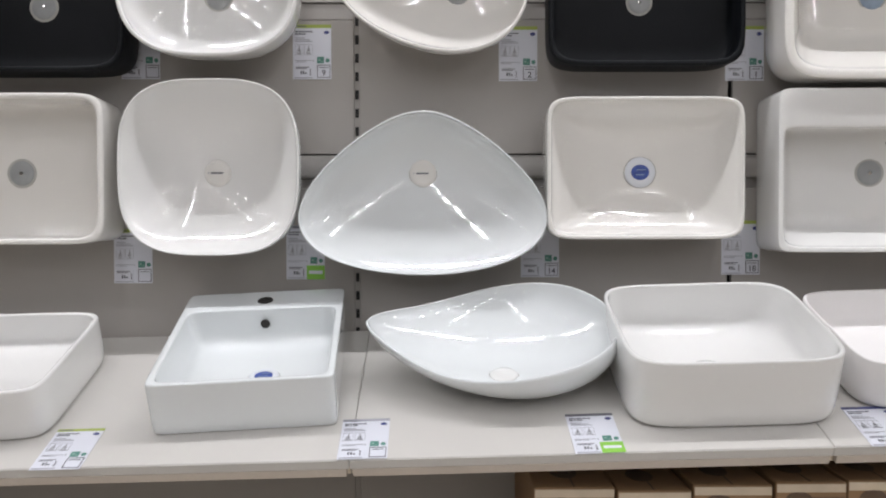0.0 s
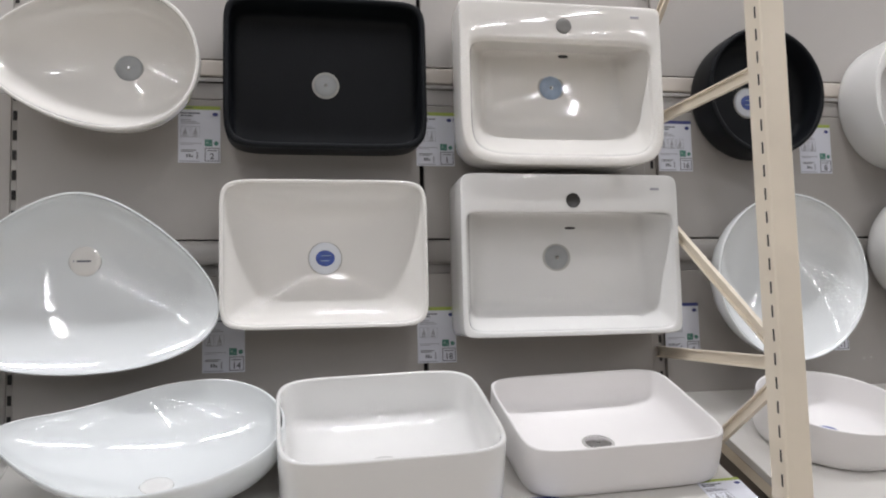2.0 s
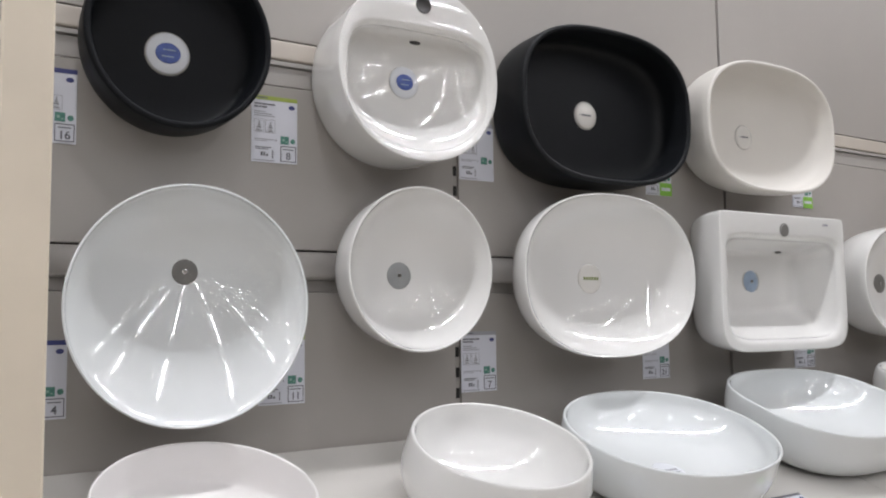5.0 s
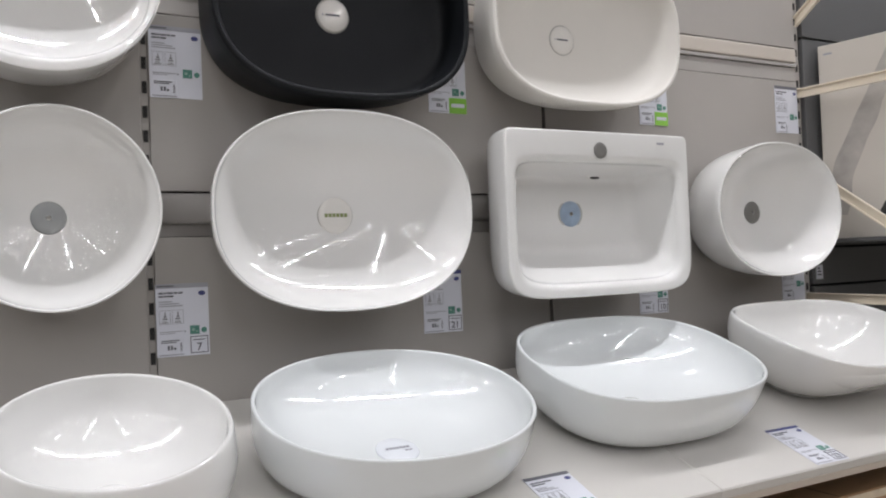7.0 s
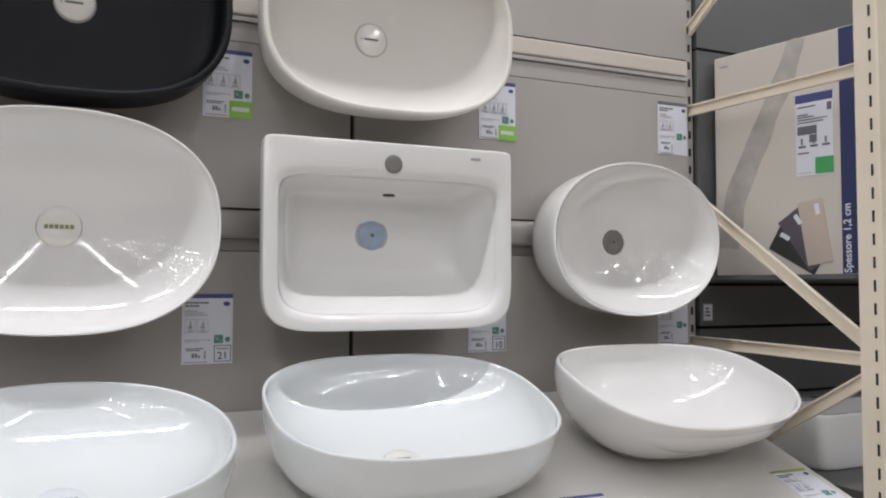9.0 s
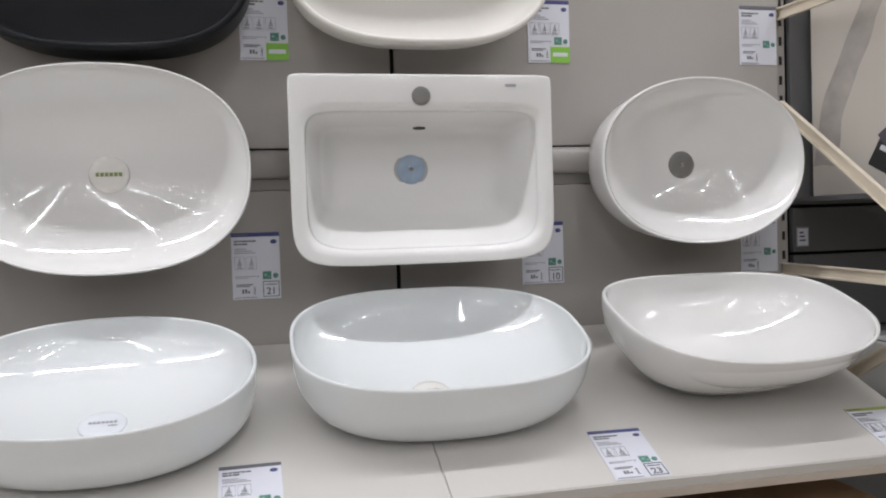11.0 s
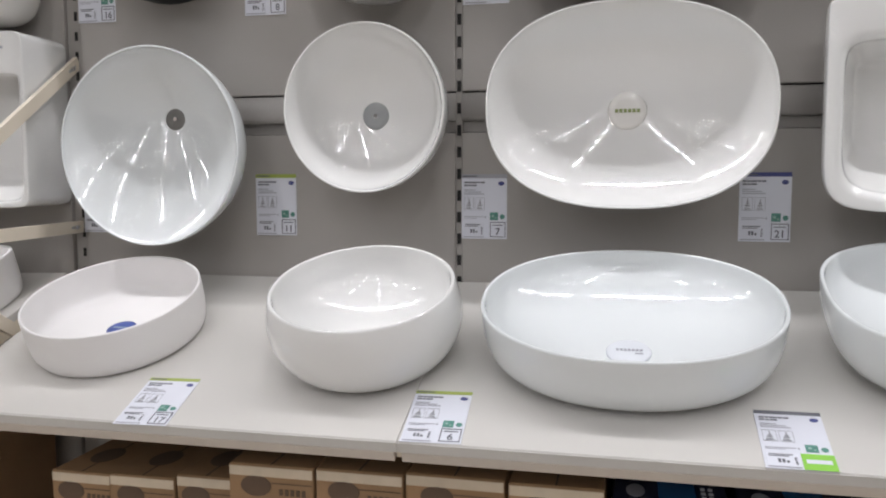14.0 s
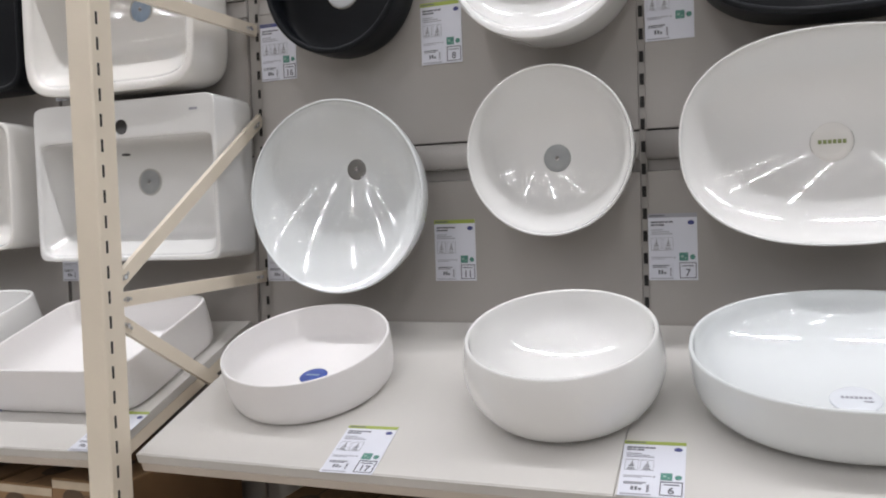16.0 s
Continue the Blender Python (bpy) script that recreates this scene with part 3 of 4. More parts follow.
# middle row
wall_vessel("rectangular_basin", "glossy white rectangular basin with thick walls", (-1.10, -0.542, 1.444, 1.831), M_WARM, superloop(10), 0.165, "grey", (-0.80, 1.632), base=0.95, q_out=5, q_in=9, floor=0.06, wall=0.016)
wall_vessel("squircle_basin", "glossy white soft-square basin with ceramic waste cover", (-0.506, -0.044, 1.415, 1.865), M_GLAZE, superloop(3.1), 0.165, "white", (-0.276, 1.632), base=0.6, q_out=2.6, q_in=2.1, floor=0.062, wall=0.005, flare=0.5)


def tri_loop(t):
    """Rounded triangle: wide near the bottom, narrowing to the top."""
    s = math.sin(t)
    return math.cos(t) * (0.955 - 0.365 * s), s


wall_vessel("triangular_basin", "glossy white rounded triangular basin with ceramic waste cover", (-0.042, 0.583, 1.364, 1.783), M_COOL, polarloop(tri_loop), 0.165, "white", (0.269, 1.630), base=0.5, q_out=2.2, q_in=2.0, floor=0.06, wall=0.005, flare=0.3)
wall_vessel("rectangular_basin", "glossy white rectangular basin with blue waste sticker", (0.587, 1.088, 1.455, 1.817), M_WARM, superloop(10), 0.17, "blue", (0.840, 1.630), r=0.036, base=0.86, q_out=4, floor=0.085, wall=0.010, q_in=2.7, flare=0.5)
deck_basin("wall_hung_basin", "glossy white wall-hung washbasin with square corners and open tap hole", (1.175, 1.764, 1.421, 1.838), M_GLAZE, superloop(22), 0.165, (1.189, 1.750, 1.435, 1.738), superloop(20, 14), "grey", (1.462, 1.630),
           (1.473, 1.769), "dark", 0.018, (1.468, 1.700, 0.145, 70), tip=(1.70, 1.80), base=0.96, q_out=6, floor=0.05, wall=0.006, pyramid=0.86, lip=0.006)
wall_vessel("round_bowl_basin", "large glossy white round bowl basin", (1.867, 2.316, 1.337, 1.790), M_COOL, ROUND, 0.178, "dark", (2.100, 1.632), base=0.42, q_out=1.8, q_in=1.45, floor=0.064, wall=0.005)
wall_vessel("round_bowl_basin", "glossy white round bowl basin with grey waste plug", (2.414, 2.777, 1.459, 1.825), M_GLAZE, ROUND, 0.155, "grey", (2.592, 1.632), base=0.6, q_out=2.4, q_in=2.3, floor=0.04, wall=0.005, flare=0.3, r=0.031)
dish = wall_vessel("oval_dish_basin", "wide glossy white oval dish basin with cream waste cover", (2.866, 3.442, 1.428, 1.845), M_GLAZE, superloop(2.36), 0.16, "green", (3.154, 1.632), base=0.45, q_out=2.0, q_in=2.2, floor=0.056, wall=0.005, flare=0.5, r=0.036)
part("maker_mark", box(-0.011, 0.011, -0.0014, 0.0014, 0, 0.001), M_GREYINK, dish, "tiny grey printed mark", pose(0.004, 0.189, 0.1295, 38, 0, 0))
deck_basin("wall_hung_basin", "glossy white wall-hung washbasin with capped tap hole", (3.519, 4.082, 1.426, 1.823), M_GLAZE, superloop(36, 7), 0.183, (3.552, 4.049, 1.460, 1.748), superloop(10, 6), "film", (3.790, 1.632),
           (3.794, 1.777), "grey", 0.020, (3.792, 1.714, 0.160, 70), tip=(3.99, 1.80), base=0.55, q_out=2.2, floor=0.060, wall=0.008, pyramid=0.78, pyramid_y=0.62, lip=0.018)
wall_vessel("oval_bowl_basin", "glossy white oval bowl basin with dark waste", (4.202, 4.711, 1.445, 1.825), M_GLAZE, superloop(2.15), 0.172, "dark", (4.450, 1.632), base=0.66, q_out=2.6, q_in=2.1, floor=0.065, wall=0.006, flare=0.5)

# ---- basins on the shelf ----
def shelf_vessel(name, label, x, v, a, b, material, loop, depth, waste, turn=0.0, drain=(0, 0), **kw):
    return vessel(name, label, on_shelf(x, v, turn), material, a, b, loop, depth, waste, SHELFG, drain=drain, **kw)


shelf_vessel("rectangular_basin", "glossy white low rectangular basin with blue waste sticker", -0.81, 0.30, 0.265, 0.20, M_GLAZE, superloop(9), 0.125, "blue", base=0.93, q_out=4, q_in=7, floor=0.03, wall=0.012)
# basin with tap deck
me_x, me_v = -0.130, 0.243
deck_basin("tap_deck_basin", "glossy white rectangular basin with tap deck and blue sticker", (-0.205, 0.205, -0.237, 0.237), M_COOL, superloop(26), 0.125, (-0.188, 0.188, -0.222, 0.128), superloop(16), "blue", (0.02, -0.06),
           (0.0, 0.178), "dark", 0.019, (0.005, 0.1165, 0.088, 80, 0.012), m=on_shelf(me_x, me_v, 3.0), base=0.97, q_out=7, q_in=8, floor=0.03, wall=0.008)


def leaf(t):
    c, s = math.cos(t), math.sin(t)
    return c, s * (0.92 + 0.20 * c - 0.12 * c * c)


def wave(x, y):
    t = math.atan2(y, x)
    return 0.004 + 0.030 * math.cos(t - radians(80)) + 0.012 * math.cos(2 * (t - radians(8))) + 0.009 * math.cos(3 * (t - radians(60))) - 0.012 * math.exp(-((t - 2.5) / 0.6) ** 2)


shelf_vessel("wave_rim_basin", "glossy white leaf-shaped basin with a wavy rim", 0.440, 0.272, 0.300, 0.208, M_COOL, polarloop(leaf), 0.132, "plain", turn=-4, rim_z=wave, base=0.28, q_out=1.7, q_in=1.9, floor=0.02, wall=0.006, drain=(0.03, -0.03), foot=(0.05, -0.02))
shelf_vessel("square_basin", "deep glossy white square basin with rounded corners", 0.957, 0.318, 0.236, 0.207, M_GLAZE, superloop(6), 0.163, "plain", base=0.87, q_out=6, q_in=5, floor=0.03, wall=0.010, r=0.036)
shelf_vessel("thin_rim_basin", "matt white thin-walled rectangular basin with chrome waste", 1.475, 0.278, 0.236, 0.195, M_MATTE, superloop(7), 0.118, "chrome", base=0.9, q_out=4, q_in=5, floor=0.02, wall=0.007)
shelf_vessel("round_thin_basin", "matt white round thin-walled basin with blue waste sticker", 2.083, 0.300, 0.186, 0.186, M_MATTE, ROUND, 0.102, "blue_flat", base=0.86, q_out=3.5, q_in=9, floor=0.014, wall=0.006, r=0.03)
shelf_vessel("round_belly_basin", "glossy white round basin with bulging sides", 2.656, 0.320, 0.183, 0.183, M_GLAZE, ROUND, 0.152, "plain", belly=0.07, base=0.70, q_out=3.0, q_in=2.2, floor=0.02, wall=0.008)
shelf_vessel("wide_oval_basin", "wide glossy white oval basin with white waste cover", 3.165, 0.298, 0.276, 0.215, M_COOL, superloop(2.15), 0.125, "grey2", base=0.66, q_out=3.1, q_in=2.3, floor=0.02, wall=0.008, drain=(0, -0.02), r=0.038)
shelf_vessel("stadium_basin", "glossy white stadium-shaped basin with ceramic waste cover", 3.795, 0.267, 0.293, 0.216, M_COOL, superloop(2.65), 0.143, "white", base=0.65, q_out=2.3, q_in=2.3, floor=0.025, wall=0.008, drain=(-0.02, -0.03), r=0.034)


def boat(x, y):
    return 0.014 * abs(x) ** 3 - 0.010 * (1 - abs(x)) * (1 if y < 0 else 0)


boat_basin = shelf_vessel("boat_shaped_basin", "glossy white flared basin on a narrow foot", 4.422, 0.298, 0.276, 0.203, M_GLAZE, superloop(2.75), 0.166, None, rim_z=boat, foot=(-0.01, 0.045), base=0.42, q_out=1.6, q_in=2.0, floor=0.025, wall=0.008)
foot_line = superloop(2.6)
part("foot_ring", extrude([(0.276 * 0.50 * foot_line(k)[0] - 0.01, 0.203 * 0.50 * foot_line(k)[1] + 0.045) for k in range(NSEG)], 0.009), M_GLAZE, boat_basin, "low ceramic foot")


# ---- price tags ----
TW, TH = 0.105, 0.148
CARD = finish(box(0, TW, 0, TH, 0, 0.0012), "card", M_PAPER)


def lines_mesh():
    """Bold title lines in dark ink."""
    bm = bmesh.new()
    for y, x1 in ((0.1275, 0.043), (0.1210, 0.030)):
        x = 0.006
        k = 0
        while x < 0.006 + x1:
            n = (0.009, 0.0055, 0.012, 0.007)[k % 4]
            add_box(bm, x, x + n, y, y + 0.0036, 0.0012, 0.0018)
            x += n + 0.0013
            k += 1
    add_box(bm, 0.003, 0.036, TH - 0.0058, TH - 0.0030, 0.0018, 0.0022)
    # price: small heading, large figures and a standing bar code
    for y, x1, h in ((0.0315, 0.036, 0.0022), (0.0280, 0.030, 0.0018)):
        add_box(bm, 0.008, 0.008 + x1, y, y + h, 0.0022, 0.0026)
    for k in range(3):
        add_box(bm, 0.0205 + 0.0062 * k, 0.0248 + 0.0062 * k, 0.0135, 0.0225 if k < 2 else 0.0185, 0.0022, 0.0026)
    for k in range(7):
        add_box(bm, 0.0455, 0.0492, 0.010 + 0.0026 * k, 0.0115 + 0.0026 * k, 0.0022, 0.0026)
    return finish(bm, "text_block", M_INK)


def fine_print_mesh():
    bm = bmesh.new()
    for y, x1, h in ((0.1110, 0.026, 0.0020), (0.1065, 0.040, 0.0020), (0.1020, 0.047, 0.0020), (0.0500, 0.046, 0.0016), (0.0465, 0.030, 0.0013)):
        add_box(bm, 0.006, 0.006 + x1, y, y + h, 0.0012, 0.0018)
    add_box(bm, 0.0545, 0.0575, 0.0480, 0.0520, 0.0012, 0.0018)
    return finish(bm, "fine_print", M_GREYINK)


def icons_mesh(n):
    """Framed line drawings with a caption bar each."""
    bm = bmesh.new()
    for k in range(n):
        x = 0.006 + 0.0255 * k
        t = 0.0006
        for a0, a1, b0, b1 in ((0, 0.022, 0.066, 0.066 + t), (0, 0.022, 0.094, 0.094 + t), (0, t, 0.066, 0.0946), (0.0214, 0.022, 0.066, 0.0946)):
            add_box(bm, x + a0, x + a1, b0, b1, 0.0012, 0.0017)
        add_box(bm, x + 0.004, x + 0.018, 0.0685, 0.0700, 0.0012, 0.0018)
        add_box(bm, x + 0.005, x + 0.015, 0.0715, 0.0728, 0.0012, 0.0018)
        add_box(bm, x + 0.006, x + 0.016, 0.0755, 0.0785, 0.0012, 0.0018)
        add_box(bm, x + 0.0085, x + 0.0140, 0.0800, 0.0835, 0.0012, 0.0018)
        add_box(bm, x + 0.0105, x + 0.0125, 0.0840, 0.0910, 0.0012, 0.0018)
    return finish(bm, "pictogram", M_MIDINK)


LINES = lines_mesh()
FINE = fine_print_mesh()
ICONS = [icons_mesh(2), icons_mesh(3)]
HEAD = {k: finish(box(0, TW, TH - 0.009, TH, 0.0012, 0.0018), "header_bar", m) for k, m in (("olive", M_OLIVE), ("navy", M_NAVY), ("black", M_INK), ("grey", M_GREYINK))}
CODE = finish(box(0.066, 0.085, 0.043, 0.061, 0.0012, 0.0018), "code_square", M_TEAL)
CODE_MARK = finish(add_box(box(0.070, 0.075, 0.050, 0.055, 0.0018, 0.0021), 0.078, 0.081, 0.047, 0.050, 0.0018, 0.0021), "code_mark", M_TEAL_PALE)
DOT = finish(disc(0.0058, 0.0018, 20), "round_mark", M_TEAL)
LOGO = finish(disc(0.0072, 0.0018, 20, ry=0.0050), "round_mark", M_NAVY)
CHIP = finish(box(0.004, 0.0530, 0.005, 0.0365, 0.0012, 0.0022, 0.0004), "price_chip", M_PAPER)
# grey strip below the price slip draws the slip's shadow on the card
CHIP_SHADE = finish(box(0.004, 0.0530, 0.0030, 0.0050, 0.0012, 0.0020), "price_chip_edge", M_GREYINK)
PROMO = finish(box(0.056, TW, 0.0, 0.038, 0.0012, 0.0020), "promo_label", M_GREEN)
PROMO_LINE = finish(box(0.062, TW - 0.006, 0.015, 0.024, 0.0020, 0.0024), "promo_line", M_PAPER)


def numframe():
    bm = bmesh.new()
    x0, x1, y0, y1, t = 0.066, 0.102, 0.004, 0.039, 0.0018
    add_box(bm, x0, x1, y0, y0 + t, 0.0012, 0.0020)
    add_box(bm, x0, x1, y1 - t, y1, 0.0012, 0.0020)
    add_box(bm, x0, x0 + t, y0 + t, y1 - t, 0.0012, 0.0020)
    add_box(bm, x1 - t, x1, y0 + t, y1 - t, 0.0012, 0.0020)
    add_box(bm, x0 + 0.006, x1 - 0.006, y1 - 0.0085, y1 - 0.0065, 0.0012, 0.0020)
    return finish(bm, "number_frame", M_INK)


NUMFRAME = numframe()


def words(name, text, size, m, material, parent, align="CENTER"):
    cu = bpy.data.curves.new(name, "FONT")
    cu.body, cu.size, cu.align_x = text, size, align
    cu.extrude = 0.0003
    cu.offset = 0.0004
    cu.materials.append(material)
    ob = new(name, cu)
    ob.parent = parent
    ob.matrix_basis = m
    return ob


def price_tag(m, number="", head="olive", promo=False, icons=0, where="on the panel wall"):
    lab = "white price card with %s header %s" % (head, where)
    if promo:
        lab = "white price card with lime promo label %s" % where
    t = thing("price_tag", lab, "price tag", m, "price tags")
    part("card", CARD, None, t)
    part("header_bar", HEAD[head], None, t, head + " header bar")
    part("price_chip", CHIP, None, t, "small white price slip")
    part("price_chip_edge", CHIP_SHADE, None, t)
    tagged(part("text_block", LINES, None, t), kind="stuff")
    tagged(part("fine_print", FINE, None, t), kind="stuff")
    tagged(part("pictogram", ICONS[icons], None, t), kind="stuff")
    part("code_square", CODE, None, t, "teal code square")
    part("code_mark", CODE_MARK, None, t)
    part("round_mark", DOT, None, t, "", pose(0.0945, 0.051, 0))
    part("round_mark", LOGO, None, t, "", pose(0.092, 0.127, 0))
    if promo:
        part("promo_label", PROMO, None, t, "lime green promo label")
        part("promo_line", PROMO_LINE, None, t)
    elif number is not None:
        part("number_frame", NUMFRAME, None, t, "black number frame")
        if number:
            words("number", number, 0.022, pose(0.084, 0.0095, 0.0014), M_INK, t)
    return t


# hung on the wall: right lower corner of each card
for x, z, num, head, promo, ic in (
    (-0.476, 1.335, "", "olive", False, 0), (-0.003, 1.345, None, "grey", True, 0), (0.640, 1.350, "14", "grey", False, 0), (1.190, 1.356, "18", "olive", False, 0),
    (1.898, 1.353, "4", "navy", False, 0), (2.377, 1.352, "11", "olive", False, 0), (2.889, 1.351, "7", "grey", False, 0), (3.496, 1.354, "21", "navy", False, 0), (4.169, 1.357, "10", "navy", False, 0), (4.752, 1.360, None, "grey", False, 0),
    (-0.450, 1.893, "", "grey", False, 0), (0.018, 1.892, "9", "olive", False, 0), (0.580, 1.886, "2", "olive", False, 0), (1.198, 1.886, "1", "olive", False, 0), (1.904, 1.880, "16", "navy", False, 1), (2.359, 1.879, "8", "olive", False, 0),
    (2.892, 1.880, None, "grey", False, 0), (3.532, 1.884, None, "navy", True, 1), (4.199, 1.886, None, "navy", True, 1), (4.760, 1.887, None, "black", False, 0)):
    price_tag(pose(x - TW, -0.0005, z, 90, 0, random.uniform(-0.6, 0.6)), num, head, promo, ic)

# lying on the shelf: upper left corner and turn of each card
for x, v, turn, num, head, promo in ((-0.537, 0.455, 0.0, "", "olive", False), (0.098, 0.447, 0.5, "", "grey", False), (0.594, 0.450, 0.5, None, "black", True), (1.210, 0.452, -0.5, None, "navy", False), (1.640, 0.448, 0.0, "", "olive", False),
                            (2.243, 0.455, 2.0, "17", "olive", False), (2.784, 0.447, 2.0, "6", "olive", False), (3.371, 0.447, 0.5, None, "black", True), (4.049, 0.441, -1.0, "23", "navy", False), (4.610, 0.444, -1.0, None, "olive", False)):
    price_tag(on_shelf(x, v, turn, w=0.0004) @ pose(0, -TH, 0), num, head, promo, 0, "on the shelf")


# ---- cartons under the shelf ----
def carton(x0, x1, y0, y1, z0, z1, style="plain", turn=0.0):
    cx, cy = (x0 + x1) / 2, (y0 + y1) / 2
    hx, hy, h = (x1 - x0) / 2, (y1 - y0) / 2, z1 - z0
    t = thing("carton", "brown cardboard basin carton with printed ovals and wrap" if style != "big" else "large brown taped cardboard carton", "carton", pose(cx, cy, z0, 0, 0, turn), "cartons under the shelf")
    part("carton_body", box(-hx, hx, -hy, hy, 0, h, 0.004, 2), M_CARTON, t)
    part("flap_joint", box(-0.0015, 0.0015, -hy + 0.004, hy - 0.004, h - 0.0005, h + 0.0008), M_CARTON_INK, t)
    part("tape", box(-hx + 0.002, hx - 0.002, -hy - 0.0012, -hy - 0.0004, h - 0.022, h - 0.004, 0.0003), M_TAPE, t, "shiny clear tape")
    if style == "print":
        part("printed_oval", disc(0.030, 0.0010, ry=0.020), M_CARTON_INK, t, "dark printed oval", pose(-hx * 0.35, -hy - 0.0002, h - 0.040, 90, 0, 0))
        part("printed_oval", disc(0.030, 0.0010, ry=0.045), M_CARTON_INK, t, "dark printed oval", pose(-hx * 0.1, -hy * 0.5, h))
        bm = bmesh.new()
        for k in range(5):
            add_box(bm, hx * 0.2 + k * 0.011, hx * 0.2 + k * 0.011 + 0.007, -hy - 0.0012, -hy - 0.0003, h - 0.055, h - 0.043)
        part("printed_word", bm, M_CARTON_INK, t)
        part("printed_curve", box(-hx * 0.1, hx * 0.95, -hy - 0.0012, -hy - 0.0003, h - 0.034, h - 0.0325), M_CARTON_INK, t)
    if style == "big":
        bm = bmesh.new()
        for k in range(2):
            x = -hx * 0.72 + k * 0.052
            for a0, a1, b0, b1 in ((0, 0.046, 0, 0.0015), (0, 0.046, 0.048, 0.0495), (0, 0.0015, 0, 0.0495), (0.0445, 0.046, 0, 0.0495), (0.016, 0.030, 0.012, 0.036)):
                add_box(bm, x + a0, x + a1, -hy - 0.0012, -hy - 0.0003, h - 0.095 + b0, h - 0.095 + b1)
        part("handling_marks", bm, M_CARTON_INK, t, "printed handling pictograms")
    return t


def blue_box(x0, x1, y0, y1, z0, z1):
    cx, cy = (x0 + x1) / 2, (y0 + y1) / 2
    hx, hy, h = (x1 - x0) / 2, (y1 - y0) / 2, z1 - z0
    t = thing("printed_box", "glossy navy blue and white printed product box", "box", pose(cx, cy, z0), "printed boxes under the shelf")
    part("box_body", box(-hx, hx, -hy, hy, 0, h, 0.003, 2), M_BOXBLUE, t)
    part("blue_band", box(-hx * 0.2, hx * 0.45, -hy + 0.004, hy - 0.004, h, h + 0.0008), M_BOXCYAN, t, "bright blue printed band")
    part("blue_band", box(-hx * 0.2, hx * 0.45, -hy - 0.0008, -hy, 0.004, h - 0.004), M_BOXCYAN, t, "bright blue printed band")
    part("white_band", box(-hx + 0.004, -hx * 0.2, -hy - 0.0008, -hy, 0.004, h - 0.006), M_BOXWHITE, t, "white printed field")
    part("white_edge", box(hx * 0.45, hx - 0.004, -hy - 0.0008, -hy, 0.004, h - 0.006), M_BOXWHITE, t)
    bm = bmesh.new()
    for r in range(2):
        for k in range(4):
            add_box(bm, hx * (0.55 + 0.13 * r), hx * (0.63 + 0.13 * r), -hy + 0.03 + k * 0.02, -hy + 0.042 + k * 0.02, h, h + 0.0008)
    tagged(part("print_block", bm, M_BOXWHITE, t), kind="stuff")
    part("printed_oval", disc(0.016, 0.0008, ry=0.03), M_GREYINK, t, "", pose(-hx * 0.6, -hy + 0.07, h))
    return t


LOW = 0.5455
for x0, x1, zt, style, y0 in ((2.03, 2.165, 0.905, "print", -0.46), (2.168, 2.310, 0.912, "print", -0.47), (2.314, 2.438, 0.922, "print", -0.47), (2.444, 2.611, 0.968, "print", -0.505), (2.616, 2.780, 0.970, "print", -0.505), (2.784, 2.962, 0.973, "print", -0.50), (2.967, 3.130, 0.972, "print", -0.505),
                          (3.768, 4.62, 0.945, "big", -0.50), (0.515, 0.690, 0.925, "print", -0.50), (0.695, 0.855, 0.918, "print", -0.50), (0.860, 1.030, 0.930, "print", -0.50), (1.035, 1.188, 0.936, "print", -0.50), (1.193, 1.36, 0.940, "print", -0.50), (1.365, 1.53, 0.935, "print", -0.50), (1.535, 1.725, 0.958, "print", -0.505)):
    carton(x0, x1, y0, -0.06, LOW, zt, style, random.uniform(-0.5, 0.5))
for x0, x1 in ((3.142, 3.334), (3.349, 3.546), (3.556, 3.752)):
    blue_box(x0, x1, -0.50, -0.05, LOW, 0.948)


# ---- neighbouring bay: dark grey panels and the shower tray board ----
grey_wall = tagged(part("wall_grey_display", box(4.79, 8.0, 0.034, 0.05, 0, 2.96), M_DARK), "dark backing of the neighbouring grey display", "wall", "", "structure")
zs = [0.3, 1.205, 1.402, 1.525, 2.20, 2.95]
for z0, z1 in zip(zs, zs[1:]):
    for x0, x1 in ((4.800, 5.79), (5.80, 6.79), (6.80, 7.79)):
        part("panel", box(x0, x1, 0.0, 0.018, z0 + 0.004, z1 - 0.004, 0.0012), M_GREYPANEL, grey_wall)

ledge = thing("display_ledge", "dark grey steel ledge under the tray carton", "shelf", pose(0, 0, 0))
part("ledge_plate", box(4.80, 5.78, -0.50, -0.001, 1.536, 1.548, 0.001), M_GREYPANEL, ledge)
low_ledge = thing("display_ledge", "dark grey lower display shelf", "shelf", pose(0, 0, 0))
part("ledge_plate", box(4.80, 5.78, -0.56, -0.001, 1.030, 1.058, 0.001), M_GREYPANEL, low_ledge)

deck_basin("tap_deck_basin", "white rectangular washbasin on the dark grey shelf", (-0.265, 0.265, -0.160, 0.160), M_GLAZE, superloop(12), 0.140, (-0.24, 0.24, -0.145, 0.045), superloop(10), "grey", (0, -0.05),
           (0.01, 0.095), "dark", 0.018, None, m=pose(5.135, -0.185, 1.0585), base=0.9, q_out=4, q_in=5, floor=0.03, wall=0.012)

holder = thing("label_holder", "small pale shelf label in a grey holder", "label", pose(4.808, -0.0005, 1.420, 90, 0, 0))
part("backing", box(0, 0.036, 0, 0.050, 0, 0.0015, 0.0004), M_GREY, holder)
part("card", box(0.003, 0.033, 0.003, 0.047, 0.0015, 0.0021), M_PAPER, holder)
bm = bmesh.new()
for k in range(3):
    add_box(bm, 0.008, 0.026 - 0.003 * k, 0.014 + 0.010 * k, 0.019 + 0.010 * k, 0.0021, 0.0025)
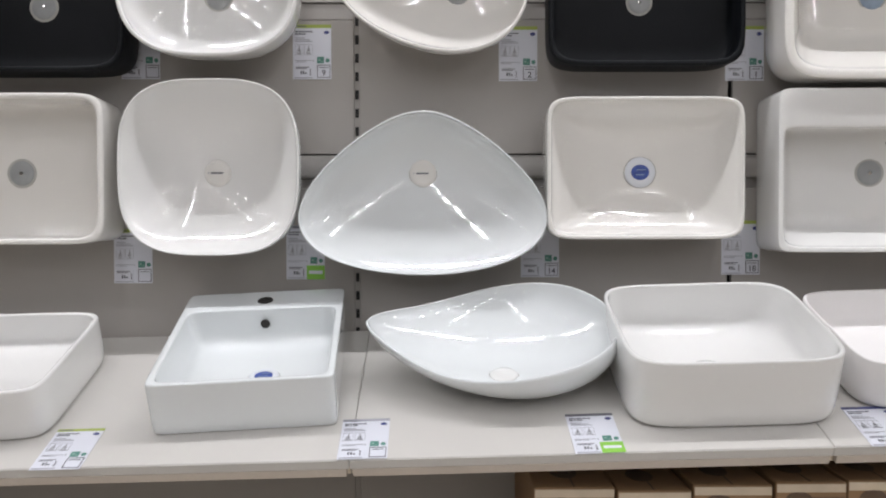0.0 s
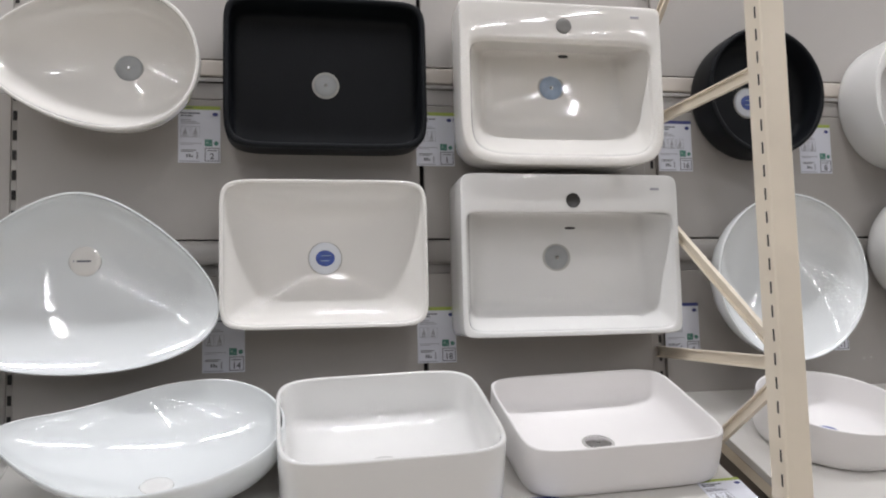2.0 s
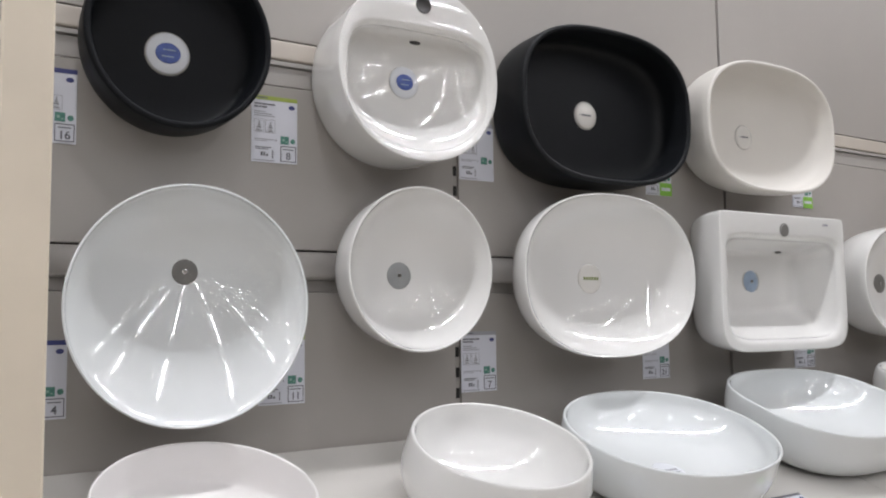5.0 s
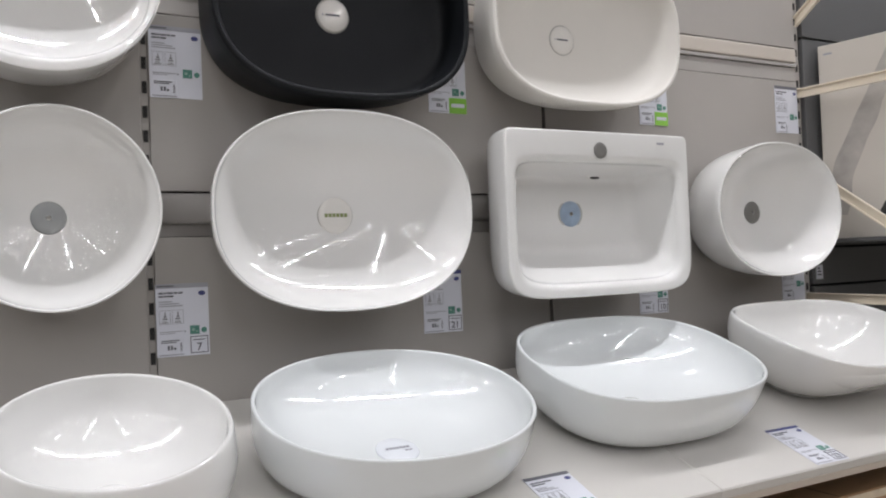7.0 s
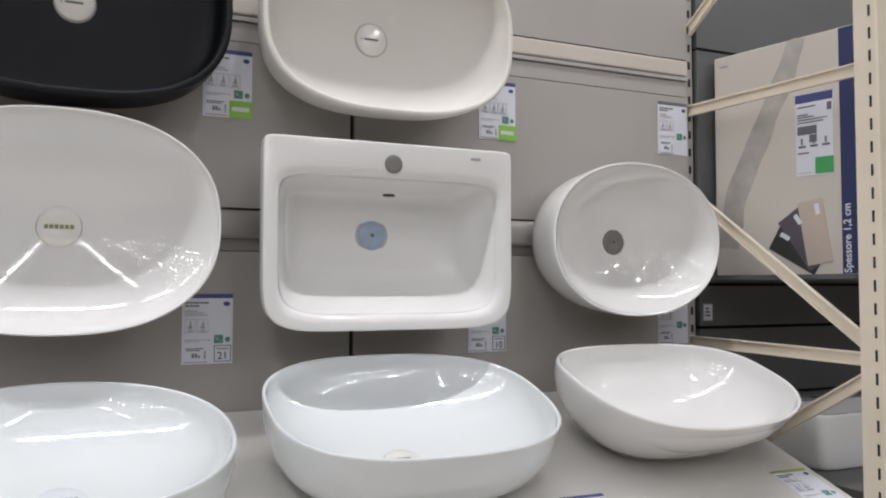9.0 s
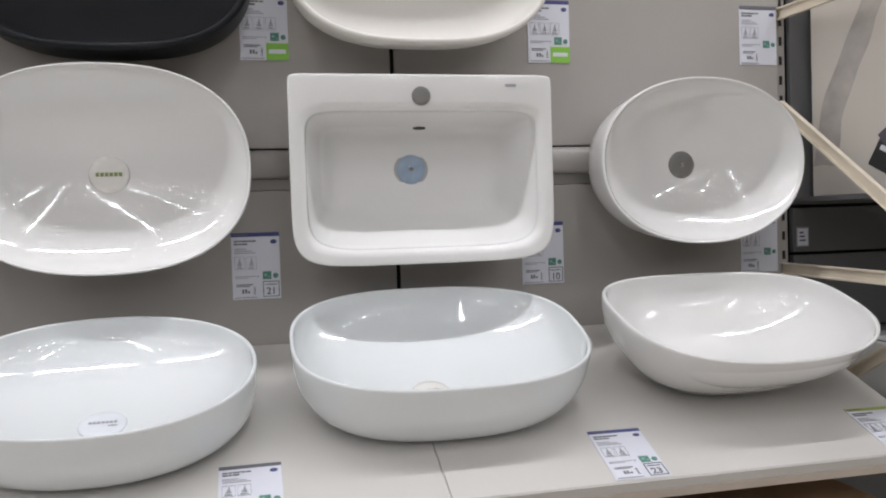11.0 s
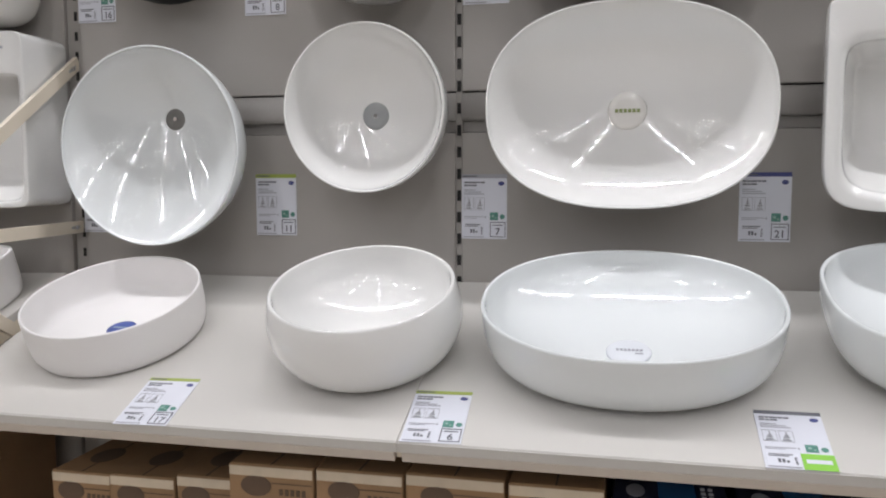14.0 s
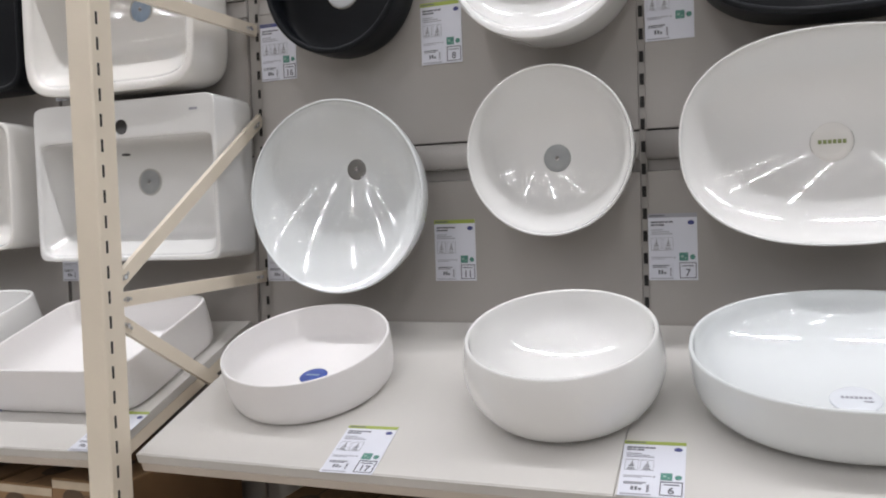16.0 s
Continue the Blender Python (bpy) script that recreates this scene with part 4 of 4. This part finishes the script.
tagged(part("text_block", bm, M_INK, holder), kind="stuff")

# flat carton of a shower tray standing on its edge, its printed face towards the basins
along = Vector((0.1984, -0.9801, 0))
face_out = along.cross(Vector((0, 0, 1)))
m = Matrix((along, Vector((0, 0, 1)), face_out)).transposed().to_4x4()
m.translation = (4.845, -0.02, 1.5485)
tray = thing("tray_carton", "flat white printed shower tray carton with blue stripe", "carton", m)
part("carton_body", box(0, 0.43, 0, 0.620, -0.06, 0.0, 0.002), M_BOARD, tray)
part("blue_stripe", box(0.362, 0.412, 0.002, 0.618, 0.0, 0.0006), M_DEEPNAVY, tray, "navy blue printed stripe")
part("white_edge_line", box(0.412, 0.416, 0.002, 0.618, 0.0, 0.0006), M_BOXWHITE, tray)
bm = bmesh.new()
rows = []
for k in range(25):
    f = k / 24
    s = 0.030 + 0.225 * f - 0.035 * math.sin(math.pi * f) * (1 - f) + 0.012 * noise.noise(Vector((f * 5, 1.3, 0)))
    w = 0.025 + 0.010 * (1 - f) ** 2 + 0.008 * noise.noise(Vector((f * 7, 4.1, 0))) + 0.008 * math.sin(3 * f)
    z = 0.075 + 0.543 * f
    rows.append((bm.verts.new((s - w, z, 0.0004)), bm.verts.new((s - 0.2 * w, z + 0.004, 0.0005)), bm.verts.new((s + w, z - 0.003, 0.0004))))
for p, q in zip(rows, rows[1:]):
    for c in (0, 1):
        bm.faces.new((p[c], p[c + 1], q[c + 1], q[c]))
part("printed_vein", bm, M_VEIN, tray, "grey printed marble vein")
for ang, mm, n in ((150, M_SAMPLE_A, 0.145), (124, M_SAMPLE_B, 0.155), (99, M_SAMPLE_C, 0.165)):
    part("printed_sample", box(0, n, -0.034, 0.034, 0.0008, 0.0012 + 0.0002 * (150 - ang) / 25), mm, tray, "printed colour sample", pose(0.305, 0.028, 0, 0, 0, ang))
    part("sample_caption", box(n - 0.04, n - 0.012, -0.022, -0.010, 0.0018, 0.0022), M_BOXWHITE, tray, "", pose(0.305, 0.028, 0, 0, 0, ang))
part("printed_word", box(0.018, 0.045, 0.588, 0.594, 0, 0.0006), M_GREYINK, tray)
words("stripe_text", "Spessore 1,2 cm", 0.026, pose(0.384, 0.004, 0.0008, 0, 0, 90), M_BOXWHITE, tray, "LEFT")
card = part("info_card", box(0.245, 0.345, 0.255, 0.467, 0.0004, 0.0014), M_PAPER, tray, "white information card")
part("header_bar", box(0.245, 0.345, 0.445, 0.467, 0.0014, 0.0020), M_NAVY, card, "navy header bar")
bm = bmesh.new()
for y, x1, h in ((0.432, 0.05, 0.004), (0.412, 0.03, 0.003), (0.406, 0.045, 0.003), (0.399, 0.08, 0.003), (0.392, 0.07, 0.003), (0.312, 0.03, 0.004)):
    add_box(bm, 0.250, 0.250 + x1, y, y + h, 0.0014, 0.0020)
for k in range(3):
    add_box(bm, 0.252 + 0.032 * k, 0.272 + 0.032 * k, 0.328, 0.334, 0.0014, 0.0020)
    add_box(bm, 0.259 + 0.032 * k, 0.264 + 0.032 * k, 0.336, 0.352, 0.0014, 0.0020)
tagged(part("text_block", bm, M_INK, card), kind="stuff")
part("dark_picture", box(0.250, 0.302, 0.362, 0.384, 0.0014, 0.0020), M_INK, card, "dark printed picture")
part("code_square", box(0.282, 0.302, 0.340, 0.3605, 0.0014, 0.0022), M_INK, card)
part("promo_label", box(0.297, 0.345, 0.258, 0.300, 0.0014, 0.0022), M_PROMO, card, "green promo label")
part("price_frame", box(0.250, 0.288, 0.262, 0.2635, 0.0014, 0.0020), M_GREYINK, card)
part("mark", box(0.330, 0.342, 0.418, 0.438, 0.0014, 0.0020), M_INK, card)
